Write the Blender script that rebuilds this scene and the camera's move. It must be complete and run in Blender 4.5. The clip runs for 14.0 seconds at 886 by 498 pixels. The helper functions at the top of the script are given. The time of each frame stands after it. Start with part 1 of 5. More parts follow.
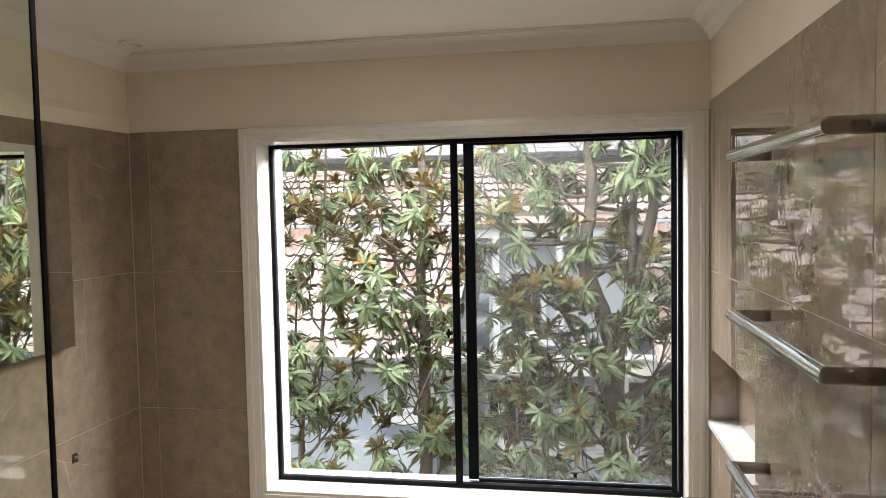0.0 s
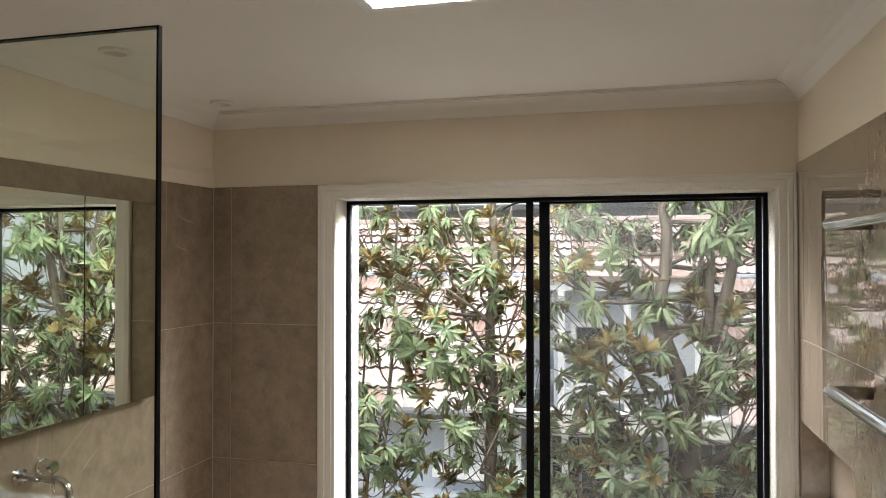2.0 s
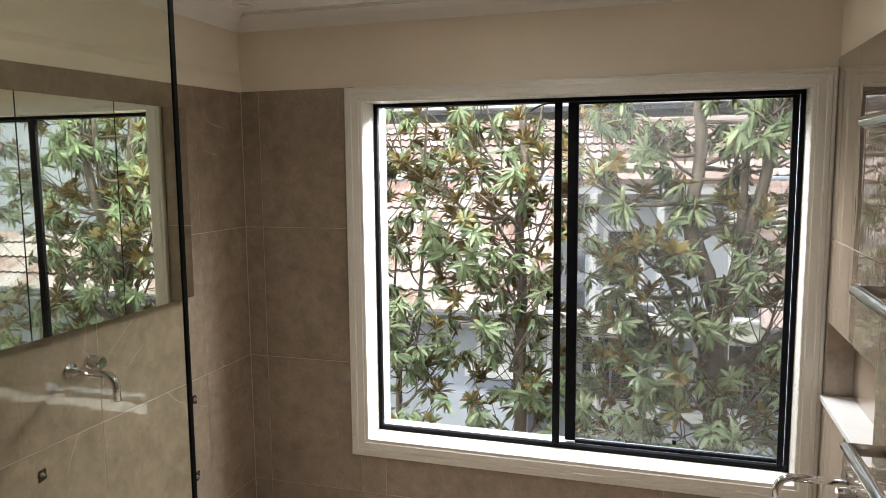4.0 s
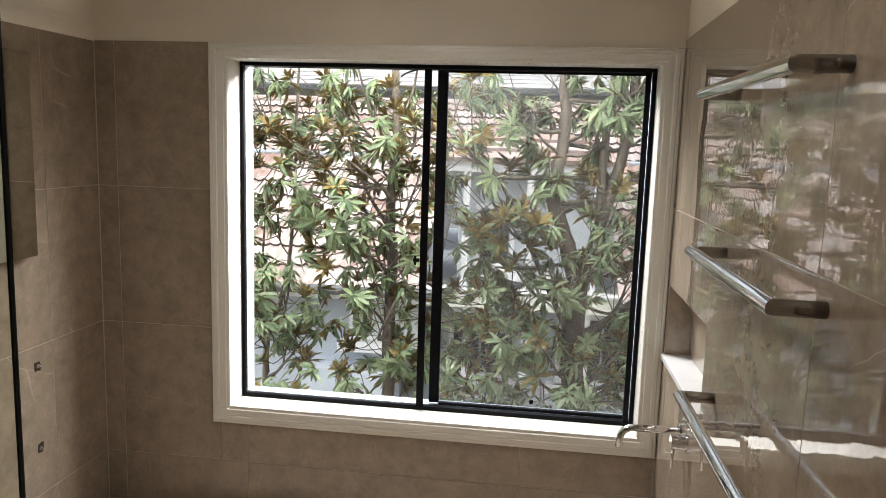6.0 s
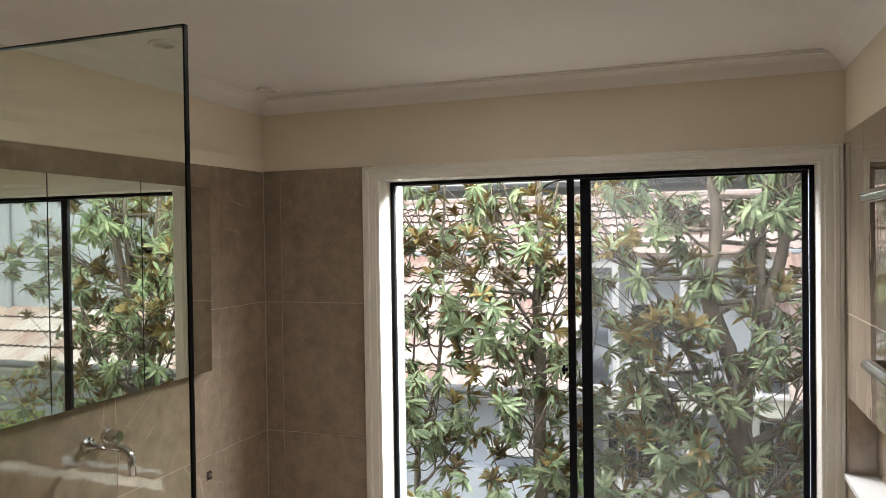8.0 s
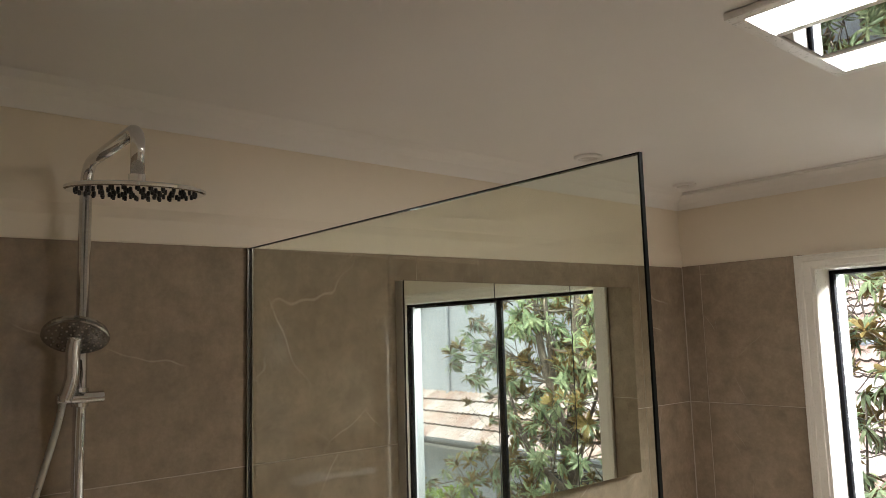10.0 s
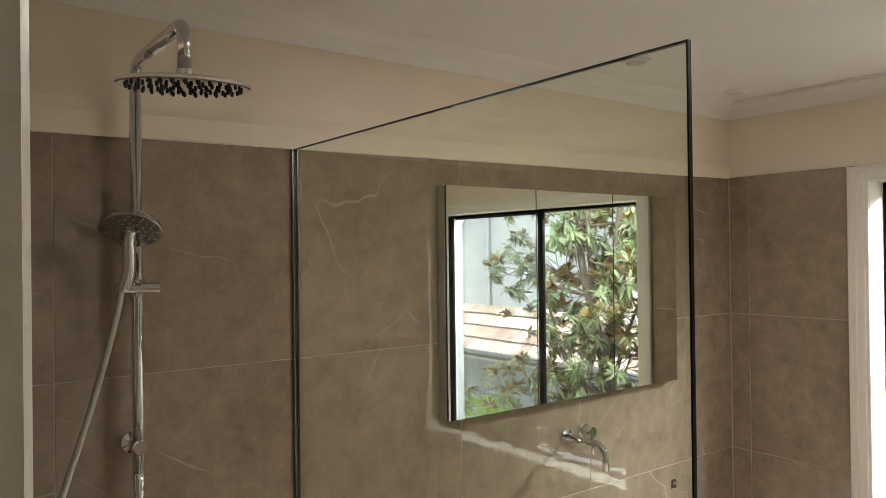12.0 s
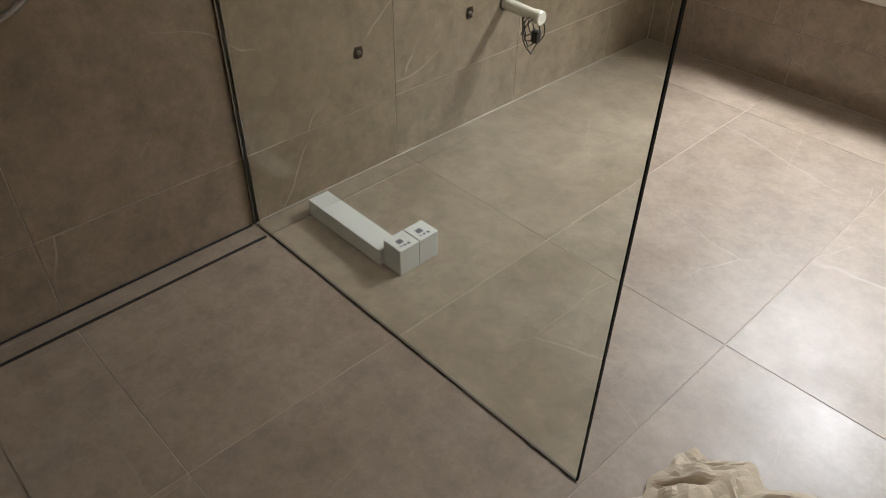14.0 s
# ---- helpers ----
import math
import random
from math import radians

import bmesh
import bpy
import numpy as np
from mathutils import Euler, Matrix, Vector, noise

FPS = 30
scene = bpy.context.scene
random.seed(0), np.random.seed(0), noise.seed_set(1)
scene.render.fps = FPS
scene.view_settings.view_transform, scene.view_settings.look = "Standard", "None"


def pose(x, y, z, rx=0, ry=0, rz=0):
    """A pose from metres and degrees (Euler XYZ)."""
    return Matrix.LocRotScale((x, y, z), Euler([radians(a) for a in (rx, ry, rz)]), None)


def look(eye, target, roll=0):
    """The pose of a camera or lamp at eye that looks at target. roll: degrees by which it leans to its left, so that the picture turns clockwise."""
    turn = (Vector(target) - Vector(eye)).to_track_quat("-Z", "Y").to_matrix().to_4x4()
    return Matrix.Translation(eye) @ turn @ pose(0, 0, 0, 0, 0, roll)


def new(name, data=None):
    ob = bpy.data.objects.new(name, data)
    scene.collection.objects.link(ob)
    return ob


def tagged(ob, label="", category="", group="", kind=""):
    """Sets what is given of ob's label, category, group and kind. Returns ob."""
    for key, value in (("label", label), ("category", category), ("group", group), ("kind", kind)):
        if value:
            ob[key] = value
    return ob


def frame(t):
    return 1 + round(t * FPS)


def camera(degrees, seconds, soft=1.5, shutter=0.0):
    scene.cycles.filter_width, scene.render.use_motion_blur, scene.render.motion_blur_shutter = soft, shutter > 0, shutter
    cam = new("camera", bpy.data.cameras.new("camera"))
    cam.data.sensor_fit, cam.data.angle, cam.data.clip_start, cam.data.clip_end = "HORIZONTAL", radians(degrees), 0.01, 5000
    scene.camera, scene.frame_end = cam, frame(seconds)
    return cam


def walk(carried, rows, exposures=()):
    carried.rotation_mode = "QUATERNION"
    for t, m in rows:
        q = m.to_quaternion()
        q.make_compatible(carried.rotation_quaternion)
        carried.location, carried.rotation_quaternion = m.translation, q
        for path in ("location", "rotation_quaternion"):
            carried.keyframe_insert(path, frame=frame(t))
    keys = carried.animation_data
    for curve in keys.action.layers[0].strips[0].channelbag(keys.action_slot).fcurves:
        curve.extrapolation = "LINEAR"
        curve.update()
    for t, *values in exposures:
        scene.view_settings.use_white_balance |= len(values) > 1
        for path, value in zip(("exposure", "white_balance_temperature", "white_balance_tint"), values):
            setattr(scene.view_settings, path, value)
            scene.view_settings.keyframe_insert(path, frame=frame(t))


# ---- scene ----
cam = camera(62.6, 14.0, soft=0.8)
PATH = [
    (0, (0.433, 0.290, 1.673), (0.091, 2.259, 1.570), -1.1),
    (0.5, (0.420, 0.288, 1.680), (0.194, 2.275, 1.645), -0.3),
    (1, (0.420, 0.288, 1.685), (0.244, 2.280, 1.694), 0.2),
    (1.5, (0.417, 0.294, 1.71), (0.139, 2.275, 1.724), 0.1),
    (2, (0.375, 0.29, 1.716), (-0.129, 2.225, 1.745), -0.0),
    (2.5, (0.335, 0.249, 1.723), (-0.385, 2.114, 1.757), -0.4),
    (3, (0.355, 0.284, 1.726), (-0.353, 2.154, 1.741), -0.6),
    (3.5, (0.379, 0.317, 1.739), (-0.235, 2.218, 1.651), -0.5),
    (3.7, (0.39, 0.294, 1.73), (-0.216, 2.192, 1.562), -0.6),
    (5.8, (0.429, 0.273, 1.619), (0.129, 2.221, 1.277), 1.9),
    (6, (0.445, 0.274, 1.648), (0.186, 2.237, 1.366), 1.8),
    (6.5, (0.478, 0.282, 1.69), (0.277, 2.265, 1.516), 1.6),
    (7, (0.484, 0.28, 1.691), (0.254, 2.264, 1.582), 1.1),
    (7.5, (0.476, 0.274, 1.702), (0.102, 2.238, 1.634), 0.2),
    (8, (0.452, 0.257, 1.713), (-0.202, 2.146, 1.686), -0.8),
    (8.5, (0.424, 0.222, 1.725), (-0.563, 1.962, 1.76), -1.8),
    (9, (0.396, 0.209, 1.743), (-0.86, 1.76, 1.871), -2.6),
    (9.2, (0.391, 0.212, 1.759), (-0.956, 1.68, 1.927), -2.6),
    (11.5, (0.397, 0.207, 1.758), (-1.205, 1.385, 1.976), -1.0),
    (12, (0.402, 0.203, 1.718), (-1.199, 1.401, 1.729), -0.7),
    (12.5, (0.351, 0.210, 1.604), (-1.211, 1.438, 1.378), -0.8),
    (13, (0.313, 0.222, 1.538), (-1.142, 1.458, 0.942), -0.2),
    (13.5, (0.280, 0.228, 1.423), (-1.010, 1.411, 0.456), 0.5),
    (14, (0.244, 0.236, 1.360), (-0.870, 1.323, 0.104), 1.0),
]
# the clip's camera opens up as it turns from the window
EXPOSURES = [(0, 1.66), (3, 1.60), (6, 1.55), (7.5, 1.53), (9, 1.64), (11.5, 2.10), (12.5, 2.10), (13, 2.00), (13.5, 1.70), (14, 1.41)]
walk(cam, [(t, look(eye, target, roll)) for t, eye, target, roll in PATH], EXPOSURES)

# ---- world, sun, exposure ----
world = bpy.data.worlds.new("sky")
scene.world = world
world.use_nodes = True
wn = world.node_tree
sky = wn.nodes.new("ShaderNodeTexSky")
sky.sky_type = "NISHITA"
sky.sun_disc = False
sky.sun_elevation = radians(64.5)
sky.sun_rotation = radians(203)
sky.dust_density = 4.0
soft_sky = wn.nodes.new("ShaderNodeHueSaturation")
soft_sky.inputs["Saturation"].default_value = 0.30
wn.links.new(sky.outputs[0], soft_sky.inputs["Color"])
bg = wn.nodes["Background"]
bg.inputs["Strength"].default_value = 0.15
wn.links.new(soft_sky.outputs[0], bg.inputs["Color"])

sun = new("sun", bpy.data.lights.new("sun", "SUN"))
sun.data.energy = 1.1
sun.data.angle = radians(60)
sun.data.color = (1.0, 0.97, 0.92)
sun.matrix_world = look((-1.5, -3.5, 8), (0, 0, 0))

# skylight falling in through the window opening
daylight = new("window_daylight", bpy.data.lights.new("window_daylight", "AREA"))
daylight.data.shape, daylight.data.size, daylight.data.size_y = "RECTANGLE", 1.30, 0.42
daylight.data.energy = 62.0
daylight.data.spread = radians(150)
daylight.data.color = (0.915, 0.945, 1.0)
daylight.matrix_world = look((-0.12, 3.80, 2.35), (-0.88, 1.65, 0.55))


# ---- materials ----


def node(nt, kind, **inputs):
    n = nt.nodes.new(kind)
    for k, v in inputs.items():
        n.inputs[k.replace("_", " ")].default_value = v
    return n


def rgb(c):
    return (*c, 1.0)


def base_mat(name):
    m = bpy.data.materials.new(name)
    m.use_nodes = True
    return m, m.node_tree, m.node_tree.nodes["Principled BSDF"]


def ramp(nt, src, stops):
    r = nt.nodes.new("ShaderNodeValToRGB")
    els = r.color_ramp.elements
    while len(els) < len(stops):
        els.new(0.5)
    for e, (p, c) in zip(els, stops):
        e.position = p
        e.color = c if len(c) == 4 else rgb(c)
    nt.links.new(src, r.inputs[0])
    return r


def mix(nt, a, b, fac, mode="MIX"):
    n = nt.nodes.new("ShaderNodeMix")
    n.data_type = "RGBA"
    n.blend_type = mode
    for sock, v in ((n.inputs[6], a), (n.inputs[7], b), (n.inputs[0], fac)):
        if isinstance(v, (float, int)):
            sock.default_value = v
        elif isinstance(v, tuple):
            sock.default_value = rgb(v)
        else:
            nt.links.new(v, sock)
    return n.outputs[2]


def plain(name, color, rough=0.5, metal=0.0, scale=8.0, var=0.12, bump=0.1, fine=120.0, spec=0.5):
    """Paint, plastic or metal with two scales of variation."""
    m, nt, b = base_mat(name)
    tc = nt.nodes.new("ShaderNodeTexCoord")
    big = node(nt, "ShaderNodeTexNoise", Scale=scale, Detail=5.0, Roughness=0.6)
    small = node(nt, "ShaderNodeTexNoise", Scale=fine, Detail=3.0)
    for n in (big, small):
        nt.links.new(tc.outputs["Object"], n.inputs["Vector"])
    lo = tuple(c * (1 - var) for c in color)
    hi = tuple(min(1.0, c * (1 + var)) for c in color)
    col = ramp(nt, big.outputs["Fac"], [(0.3, lo), (0.7, hi)])
    nt.links.new(col.outputs[0], b.inputs["Base Color"])
    rr = ramp(nt, small.outputs["Fac"], [(0.3, (rough * 0.85,) * 3), (0.7, (min(1, rough * 1.15),) * 3)])
    nt.links.new(rr.outputs[0], b.inputs["Roughness"])
    b.inputs["Metallic"].default_value = metal
    b.inputs["Specular IOR Level"].default_value = spec
    if bump:
        bp = node(nt, "ShaderNodeBump", Strength=bump, Distance=0.001)
        nt.links.new(small.outputs["Fac"], bp.inputs["Height"])
        nt.links.new(bp.outputs[0], b.inputs["Normal"])
    return m


def stone_tile(name, rough, wave, tint=1.0, coat=0.0, cool=1.0, veins=1.0, spec=0.5):
    """Beige limestone-look porcelain: cloudy mottling, thin pale veins, each tile its own cut."""
    m, nt, b = base_mat(name)
    geo = nt.nodes.new("ShaderNodeNewGeometry")
    info = nt.nodes.new("ShaderNodeObjectInfo")
    shift = nt.nodes.new("ShaderNodeVectorMath")
    shift.operation = "SCALE"
    shift.inputs[0].default_value = (37.0, 23.0, 51.0)
    nt.links.new(info.outputs["Random"], shift.inputs["Scale"])
    add = nt.nodes.new("ShaderNodeVectorMath")
    nt.links.new(geo.outputs["Position"], add.inputs[0])
    nt.links.new(shift.outputs[0], add.inputs[1])
    cloud = node(nt, "ShaderNodeTexNoise", Scale=3.2, Detail=8.0, Roughness=0.6)
    grain = node(nt, "ShaderNodeTexNoise", Scale=60.0, Detail=6.0, Roughness=0.7)
    warp = node(nt, "ShaderNodeTexNoise", Scale=1.1, Detail=4.0, Roughness=0.5)
    for n in (cloud, grain, warp):
        nt.links.new(add.outputs[0], n.inputs["Vector"])
    wv = nt.nodes.new("ShaderNodeVectorMath")
    wv.operation = "MULTIPLY_ADD"
    wv.inputs[1].default_value = (0.30, 0.30, 0.30)
    nt.links.new(warp.outputs["Color"], wv.inputs[0])
    nt.links.new(add.outputs[0], wv.inputs[2])
    cells = node(nt, "ShaderNodeTexVoronoi", Scale=1.15)
    cells.feature = "DISTANCE_TO_EDGE"
    nt.links.new(wv.outputs[0], cells.inputs["Vector"])
    vein = ramp(nt, cells.outputs["Distance"], [(0.0, (1, 1, 1)), (0.0009, (0.6, 0.6, 0.6)), (0.0026, (0, 0, 0))])
    mask = node(nt, "ShaderNodeTexNoise", Scale=2.3, Detail=3.0)
    nt.links.new(add.outputs[0], mask.inputs["Vector"])
    mk = ramp(nt, mask.outputs["Fac"], [(0.48, (0, 0, 0)), (0.66, (0.6 * veins,) * 3)])
    vm = mix(nt, vein.outputs[0], mk.outputs[0], 1.0, "MULTIPLY")
    # hairline streaks that run mostly one way
    turn = nt.nodes.new("ShaderNodeMapping")
    turn.inputs["Rotation"].default_value = (0.5, 0.35, 0.55)
    turn.inputs["Scale"].default_value = (4.2, 0.8, 1.3)
    nt.links.new(wv.outputs[0], turn.inputs[0])
    hair = node(nt, "ShaderNodeTexVoronoi", Scale=1.0)
    hair.feature = "DISTANCE_TO_EDGE"
    nt.links.new(turn.outputs[0], hair.inputs["Vector"])
    streak = ramp(nt, hair.outputs["Distance"], [(0.0, (1, 1, 1)), (0.0014, (0.5, 0.5, 0.5)), (0.0036, (0, 0, 0))])
    gate = node(nt, "ShaderNodeTexNoise", Scale=4.5, Detail=2.0)
    nt.links.new(wv.outputs[0], gate.inputs["Vector"])
    gk = ramp(nt, gate.outputs["Fac"], [(0.52, (0, 0, 0)), (0.66, (0.55 * veins,) * 3)])
    sm = mix(nt, streak.outputs[0], gk.outputs[0], 1.0, "MULTIPLY")
    t = tint
    c1 = ramp(nt, cloud.outputs["Fac"], [(0.25, (0.262 * t / cool ** 0.25, 0.204 * t, 0.152 * t * cool)), (0.5, (0.300 * t / cool ** 0.25, 0.237 * t, 0.181 * t * cool)), (0.78, (0.335 * t / cool ** 0.25, 0.268 * t, 0.208 * t * cool))])
    c2 = ramp(nt, grain.outputs["Fac"], [(0.3, (0.90, 0.90, 0.90)), (0.7, (1.08, 1.08, 1.08))])
    col = mix(nt, c1.outputs[0], c2.outputs[0], 1.0, "MULTIPLY")
    patch = node(nt, "ShaderNodeTexNoise", Scale=13.0, Detail=7.0, Roughness=0.65)
    nt.links.new(add.outputs[0], patch.inputs["Vector"])
    c3 = ramp(nt, patch.outputs["Fac"], [(0.3, (0.79, 0.785, 0.78)), (0.52, (1.0, 1.0, 1.0)), (0.72, (1.18, 1.18, 1.19))])
    col = mix(nt, col, c3.outputs[0], 1.0, "MULTIPLY")
    col = mix(nt, col, (0.58, 0.51, 0.43), vm)
    col = mix(nt, col, (0.56, 0.49, 0.41), sm)
    tone = ramp(nt, info.outputs["Random"], [(0.0, (0.95, 0.95, 0.95)), (1.0, (1.05, 1.05, 1.05))])
    col = mix(nt, col, tone.outputs[0], 1.0, "MULTIPLY")
    nt.links.new(col, b.inputs["Base Color"])
    rr = ramp(nt, cloud.outputs["Fac"], [(0.3, (rough * 0.8,) * 3), (0.7, (rough * 1.2,) * 3)])
    nt.links.new(rr.outputs[0], b.inputs["Roughness"])
    b.inputs["Specular IOR Level"].default_value = spec
    b.inputs["Coat Weight"].default_value = coat
    b.inputs["Coat Roughness"].default_value = 0.004
    b.inputs["Coat IOR"].default_value = 1.55
    waves = []
    for sc in ((42.0, 42.0, 6.0), (8.0, 8.0, 42.0), (5.0, 5.0, 6.0)):
        mp = nt.nodes.new("ShaderNodeMapping")
        mp.inputs["Scale"].default_value = sc
        nt.links.new(geo.outputs["Position"], mp.inputs[0])
        sw = node(nt, "ShaderNodeTexNoise", Scale=1.0, Detail=0.0)
        nt.links.new(mp.outputs[0], sw.inputs["Vector"])
        waves.append(sw)
    both = nt.nodes.new("ShaderNodeMath")
    nt.links.new(waves[0].outputs["Fac"], both.inputs[0])
    nt.links.new(waves[1].outputs["Fac"], both.inputs[1])
    broad = nt.nodes.new("ShaderNodeMath")
    broad.operation = "MULTIPLY_ADD"
    broad.inputs[1].default_value = 0.8
    nt.links.new(waves[2].outputs["Fac"], broad.inputs[0])
    nt.links.new(both.outputs[0], broad.inputs[2])
    bp = node(nt, "ShaderNodeBump", Strength=wave, Distance=0.004)
    nt.links.new(broad.outputs[0], bp.inputs["Height"])
    nt.links.new(bp.outputs[0], b.inputs["Coat Normal"])
    nt.links.new(bp.outputs[0], b.inputs["Normal"])
    return m


def clear_glass(name, tint, ior=1.5, rough=0.0):
    m = bpy.data.materials.new(name)
    m.use_nodes = True
    nt = m.node_tree
    nt.nodes.clear()
    out = nt.nodes.new("ShaderNodeOutputMaterial")
    tr = node(nt, "ShaderNodeBsdfTransparent", Color=rgb(tint))
    gl = node(nt, "ShaderNodeBsdfGlossy", Color=(1, 1, 1, 1), Roughness=rough)
    lw = node(nt, "ShaderNodeLayerWeight", Blend=0.5)
    pw = nt.nodes.new("ShaderNodeMath")
    pw.operation = "POWER"
    pw.inputs[1].default_value = 5.0
    nt.links.new(lw.outputs["Facing"], pw.inputs[0])
    fr = nt.nodes.new("ShaderNodeMath")
    fr.operation = "MULTIPLY_ADD"
    f0 = ((ior - 1) / (ior + 1)) ** 2
    fr.inputs[1].default_value, fr.inputs[2].default_value = 1 - f0, f0
    nt.links.new(pw.outputs[0], fr.inputs[0])
    mx = nt.nodes.new("ShaderNodeMixShader")
    nt.links.new(fr.outputs[0], mx.inputs[0])
    nt.links.new(tr.outputs[0], mx.inputs[1])
    nt.links.new(gl.outputs[0], mx.inputs[2])
    nt.links.new(mx.outputs[0], out.inputs[0])
    return m


def mesh_screen(name):
    """Fine woven insect screen: mostly open, with grey threads."""
    m = bpy.data.materials.new(name)
    m.use_nodes = True
    nt = m.node_tree
    nt.nodes.clear()
    out = nt.nodes.new("ShaderNodeOutputMaterial")
    tr = node(nt, "ShaderNodeBsdfTransparent")
    di = node(nt, "ShaderNodeBsdfDiffuse", Color=(0.34, 0.345, 0.345, 1))
    ns = node(nt, "ShaderNodeTexNoise", Scale=7.0, Detail=6.0)
    tc = nt.nodes.new("ShaderNodeTexCoord")
    nt.links.new(tc.outputs["Object"], ns.inputs["Vector"])
    cov = ramp(nt, ns.outputs["Fac"], [(0.3, (0.10,) * 3), (0.7, (0.14,) * 3)])
    mx = nt.nodes.new("ShaderNodeMixShader")
    nt.links.new(cov.outputs[0], mx.inputs[0])
    nt.links.new(tr.outputs[0], mx.inputs[1])
    nt.links.new(di.outputs[0], mx.inputs[2])
    nt.links.new(mx.outputs[0], out.inputs[0])
    return m


def glow(name, color, strength):
    m, nt, b = base_mat(name)
    b.inputs["Base Color"].default_value = (0.8, 0.8, 0.8, 1)
    b.inputs["Emission Color"].default_value = rgb(color)
    b.inputs["Emission Strength"].default_value = strength
    return m


def leaf_mat(name, a, c, rough):
    m, nt, b = base_mat(name)
    info = nt.nodes.new("ShaderNodeObjectInfo")
    geo = nt.nodes.new("ShaderNodeNewGeometry")
    s = nt.nodes.new("ShaderNodeMath")
    nt.links.new(info.outputs["Random"], s.inputs[0])
    nt.links.new(geo.outputs["Random Per Island"], s.inputs[1])
    fr = nt.nodes.new("ShaderNodeMath")
    fr.operation = "FRACT"
    nt.links.new(s.outputs[0], fr.inputs[0])
    mid = tuple((x + y) / 2 for x, y in zip(a, c))
    col = ramp(nt, fr.outputs[0], [(0.0, a), (0.55, mid), (1.0, c)])
    tc = nt.nodes.new("ShaderNodeTexCoord")
    ns = node(nt, "ShaderNodeTexNoise", Scale=35.0, Detail=4.0)
    nt.links.new(tc.outputs["Object"], ns.inputs["Vector"])
    sh = ramp(nt, ns.outputs["Fac"], [(0.3, (0.8,) * 3), (0.7, (1.2,) * 3)])
    nt.links.new(mix(nt, col.outputs[0], sh.outputs[0], 1.0, "MULTIPLY"), b.inputs["Base Color"])
    b.inputs["Roughness"].default_value = rough
    b.inputs["Specular IOR Level"].default_value = 0.5
    thin = nt.nodes.new("ShaderNodeBsdfTranslucent")
    nt.links.new(b.inputs["Base Color"].links[0].from_socket, thin.inputs["Color"])
    both = nt.nodes.new("ShaderNodeMixShader")
    both.inputs[0].default_value = 0.55
    out = nt.nodes["Material Output"]
    nt.links.new(b.outputs[0], both.inputs[1])
    nt.links.new(thin.outputs[0], both.inputs[2])
    nt.links.new(both.outputs[0], out.inputs["Surface"])
    return m


def bark_mat(name, a, c):
    m, nt, b = base_mat(name)
    geo = nt.nodes.new("ShaderNodeNewGeometry")
    mp = nt.nodes.new("ShaderNodeMapping")
    mp.inputs["Scale"].default_value = (1.0, 1.0, 0.35)
    nt.links.new(geo.outputs["Position"], mp.inputs[0])
    n1 = node(nt, "ShaderNodeTexNoise", Scale=30.0, Detail=8.0, Roughness=0.7)
    n2 = node(nt, "ShaderNodeTexNoise", Scale=5.0, Detail=4.0)
    nt.links.new(mp.outputs[0], n1.inputs["Vector"])
    nt.links.new(geo.outputs["Position"], n2.inputs["Vector"])
    col = ramp(nt, n1.outputs["Fac"], [(0.3, a), (0.7, c)])
    blot = ramp(nt, n2.outputs["Fac"], [(0.35, (0.75,) * 3), (0.65, (1.15,) * 3)])
    nt.links.new(mix(nt, col.outputs[0], blot.outputs[0], 1.0, "MULTIPLY"), b.inputs["Base Color"])
    b.inputs["Roughness"].default_value = 0.85
    bp = node(nt, "ShaderNodeBump", Strength=0.6, Distance=0.01)
    nt.links.new(n1.outputs["Fac"], bp.inputs["Height"])
    nt.links.new(bp.outputs[0], b.inputs["Normal"])
    return m


def roof_mat(name):
    """Old terracotta with pale lichen and bleached patches, each tile its own tone."""
    m, nt, b = base_mat(name)
    info = nt.nodes.new("ShaderNodeObjectInfo")
    geo = nt.nodes.new("ShaderNodeNewGeometry")
    s = nt.nodes.new("ShaderNodeMath")
    nt.links.new(info.outputs["Random"], s.inputs[0])
    nt.links.new(geo.outputs["Random Per Island"], s.inputs[1])
    fr = nt.nodes.new("ShaderNodeMath")
    fr.operation = "FRACT"
    nt.links.new(s.outputs[0], fr.inputs[0])
    col = ramp(nt, fr.outputs[0], [(0.0, (0.25, 0.155, 0.125)), (0.35, (0.34, 0.24, 0.205)), (0.7, (0.39, 0.32, 0.295)), (1.0, (0.44, 0.40, 0.385))])
    ns = node(nt, "ShaderNodeTexNoise", Scale=2.5, Detail=9.0, Roughness=0.7)
    nt.links.new(geo.outputs["Position"], ns.inputs["Vector"])
    pale = ramp(nt, ns.outputs["Fac"], [(0.42, (0, 0, 0)), (0.62, (0.6,) * 3)])
    nt.links.new(mix(nt, col.outputs[0], (0.43, 0.395, 0.385), pale.outputs[0]), b.inputs["Base Color"])
    b.inputs["Roughness"].default_value = 0.75
    return m


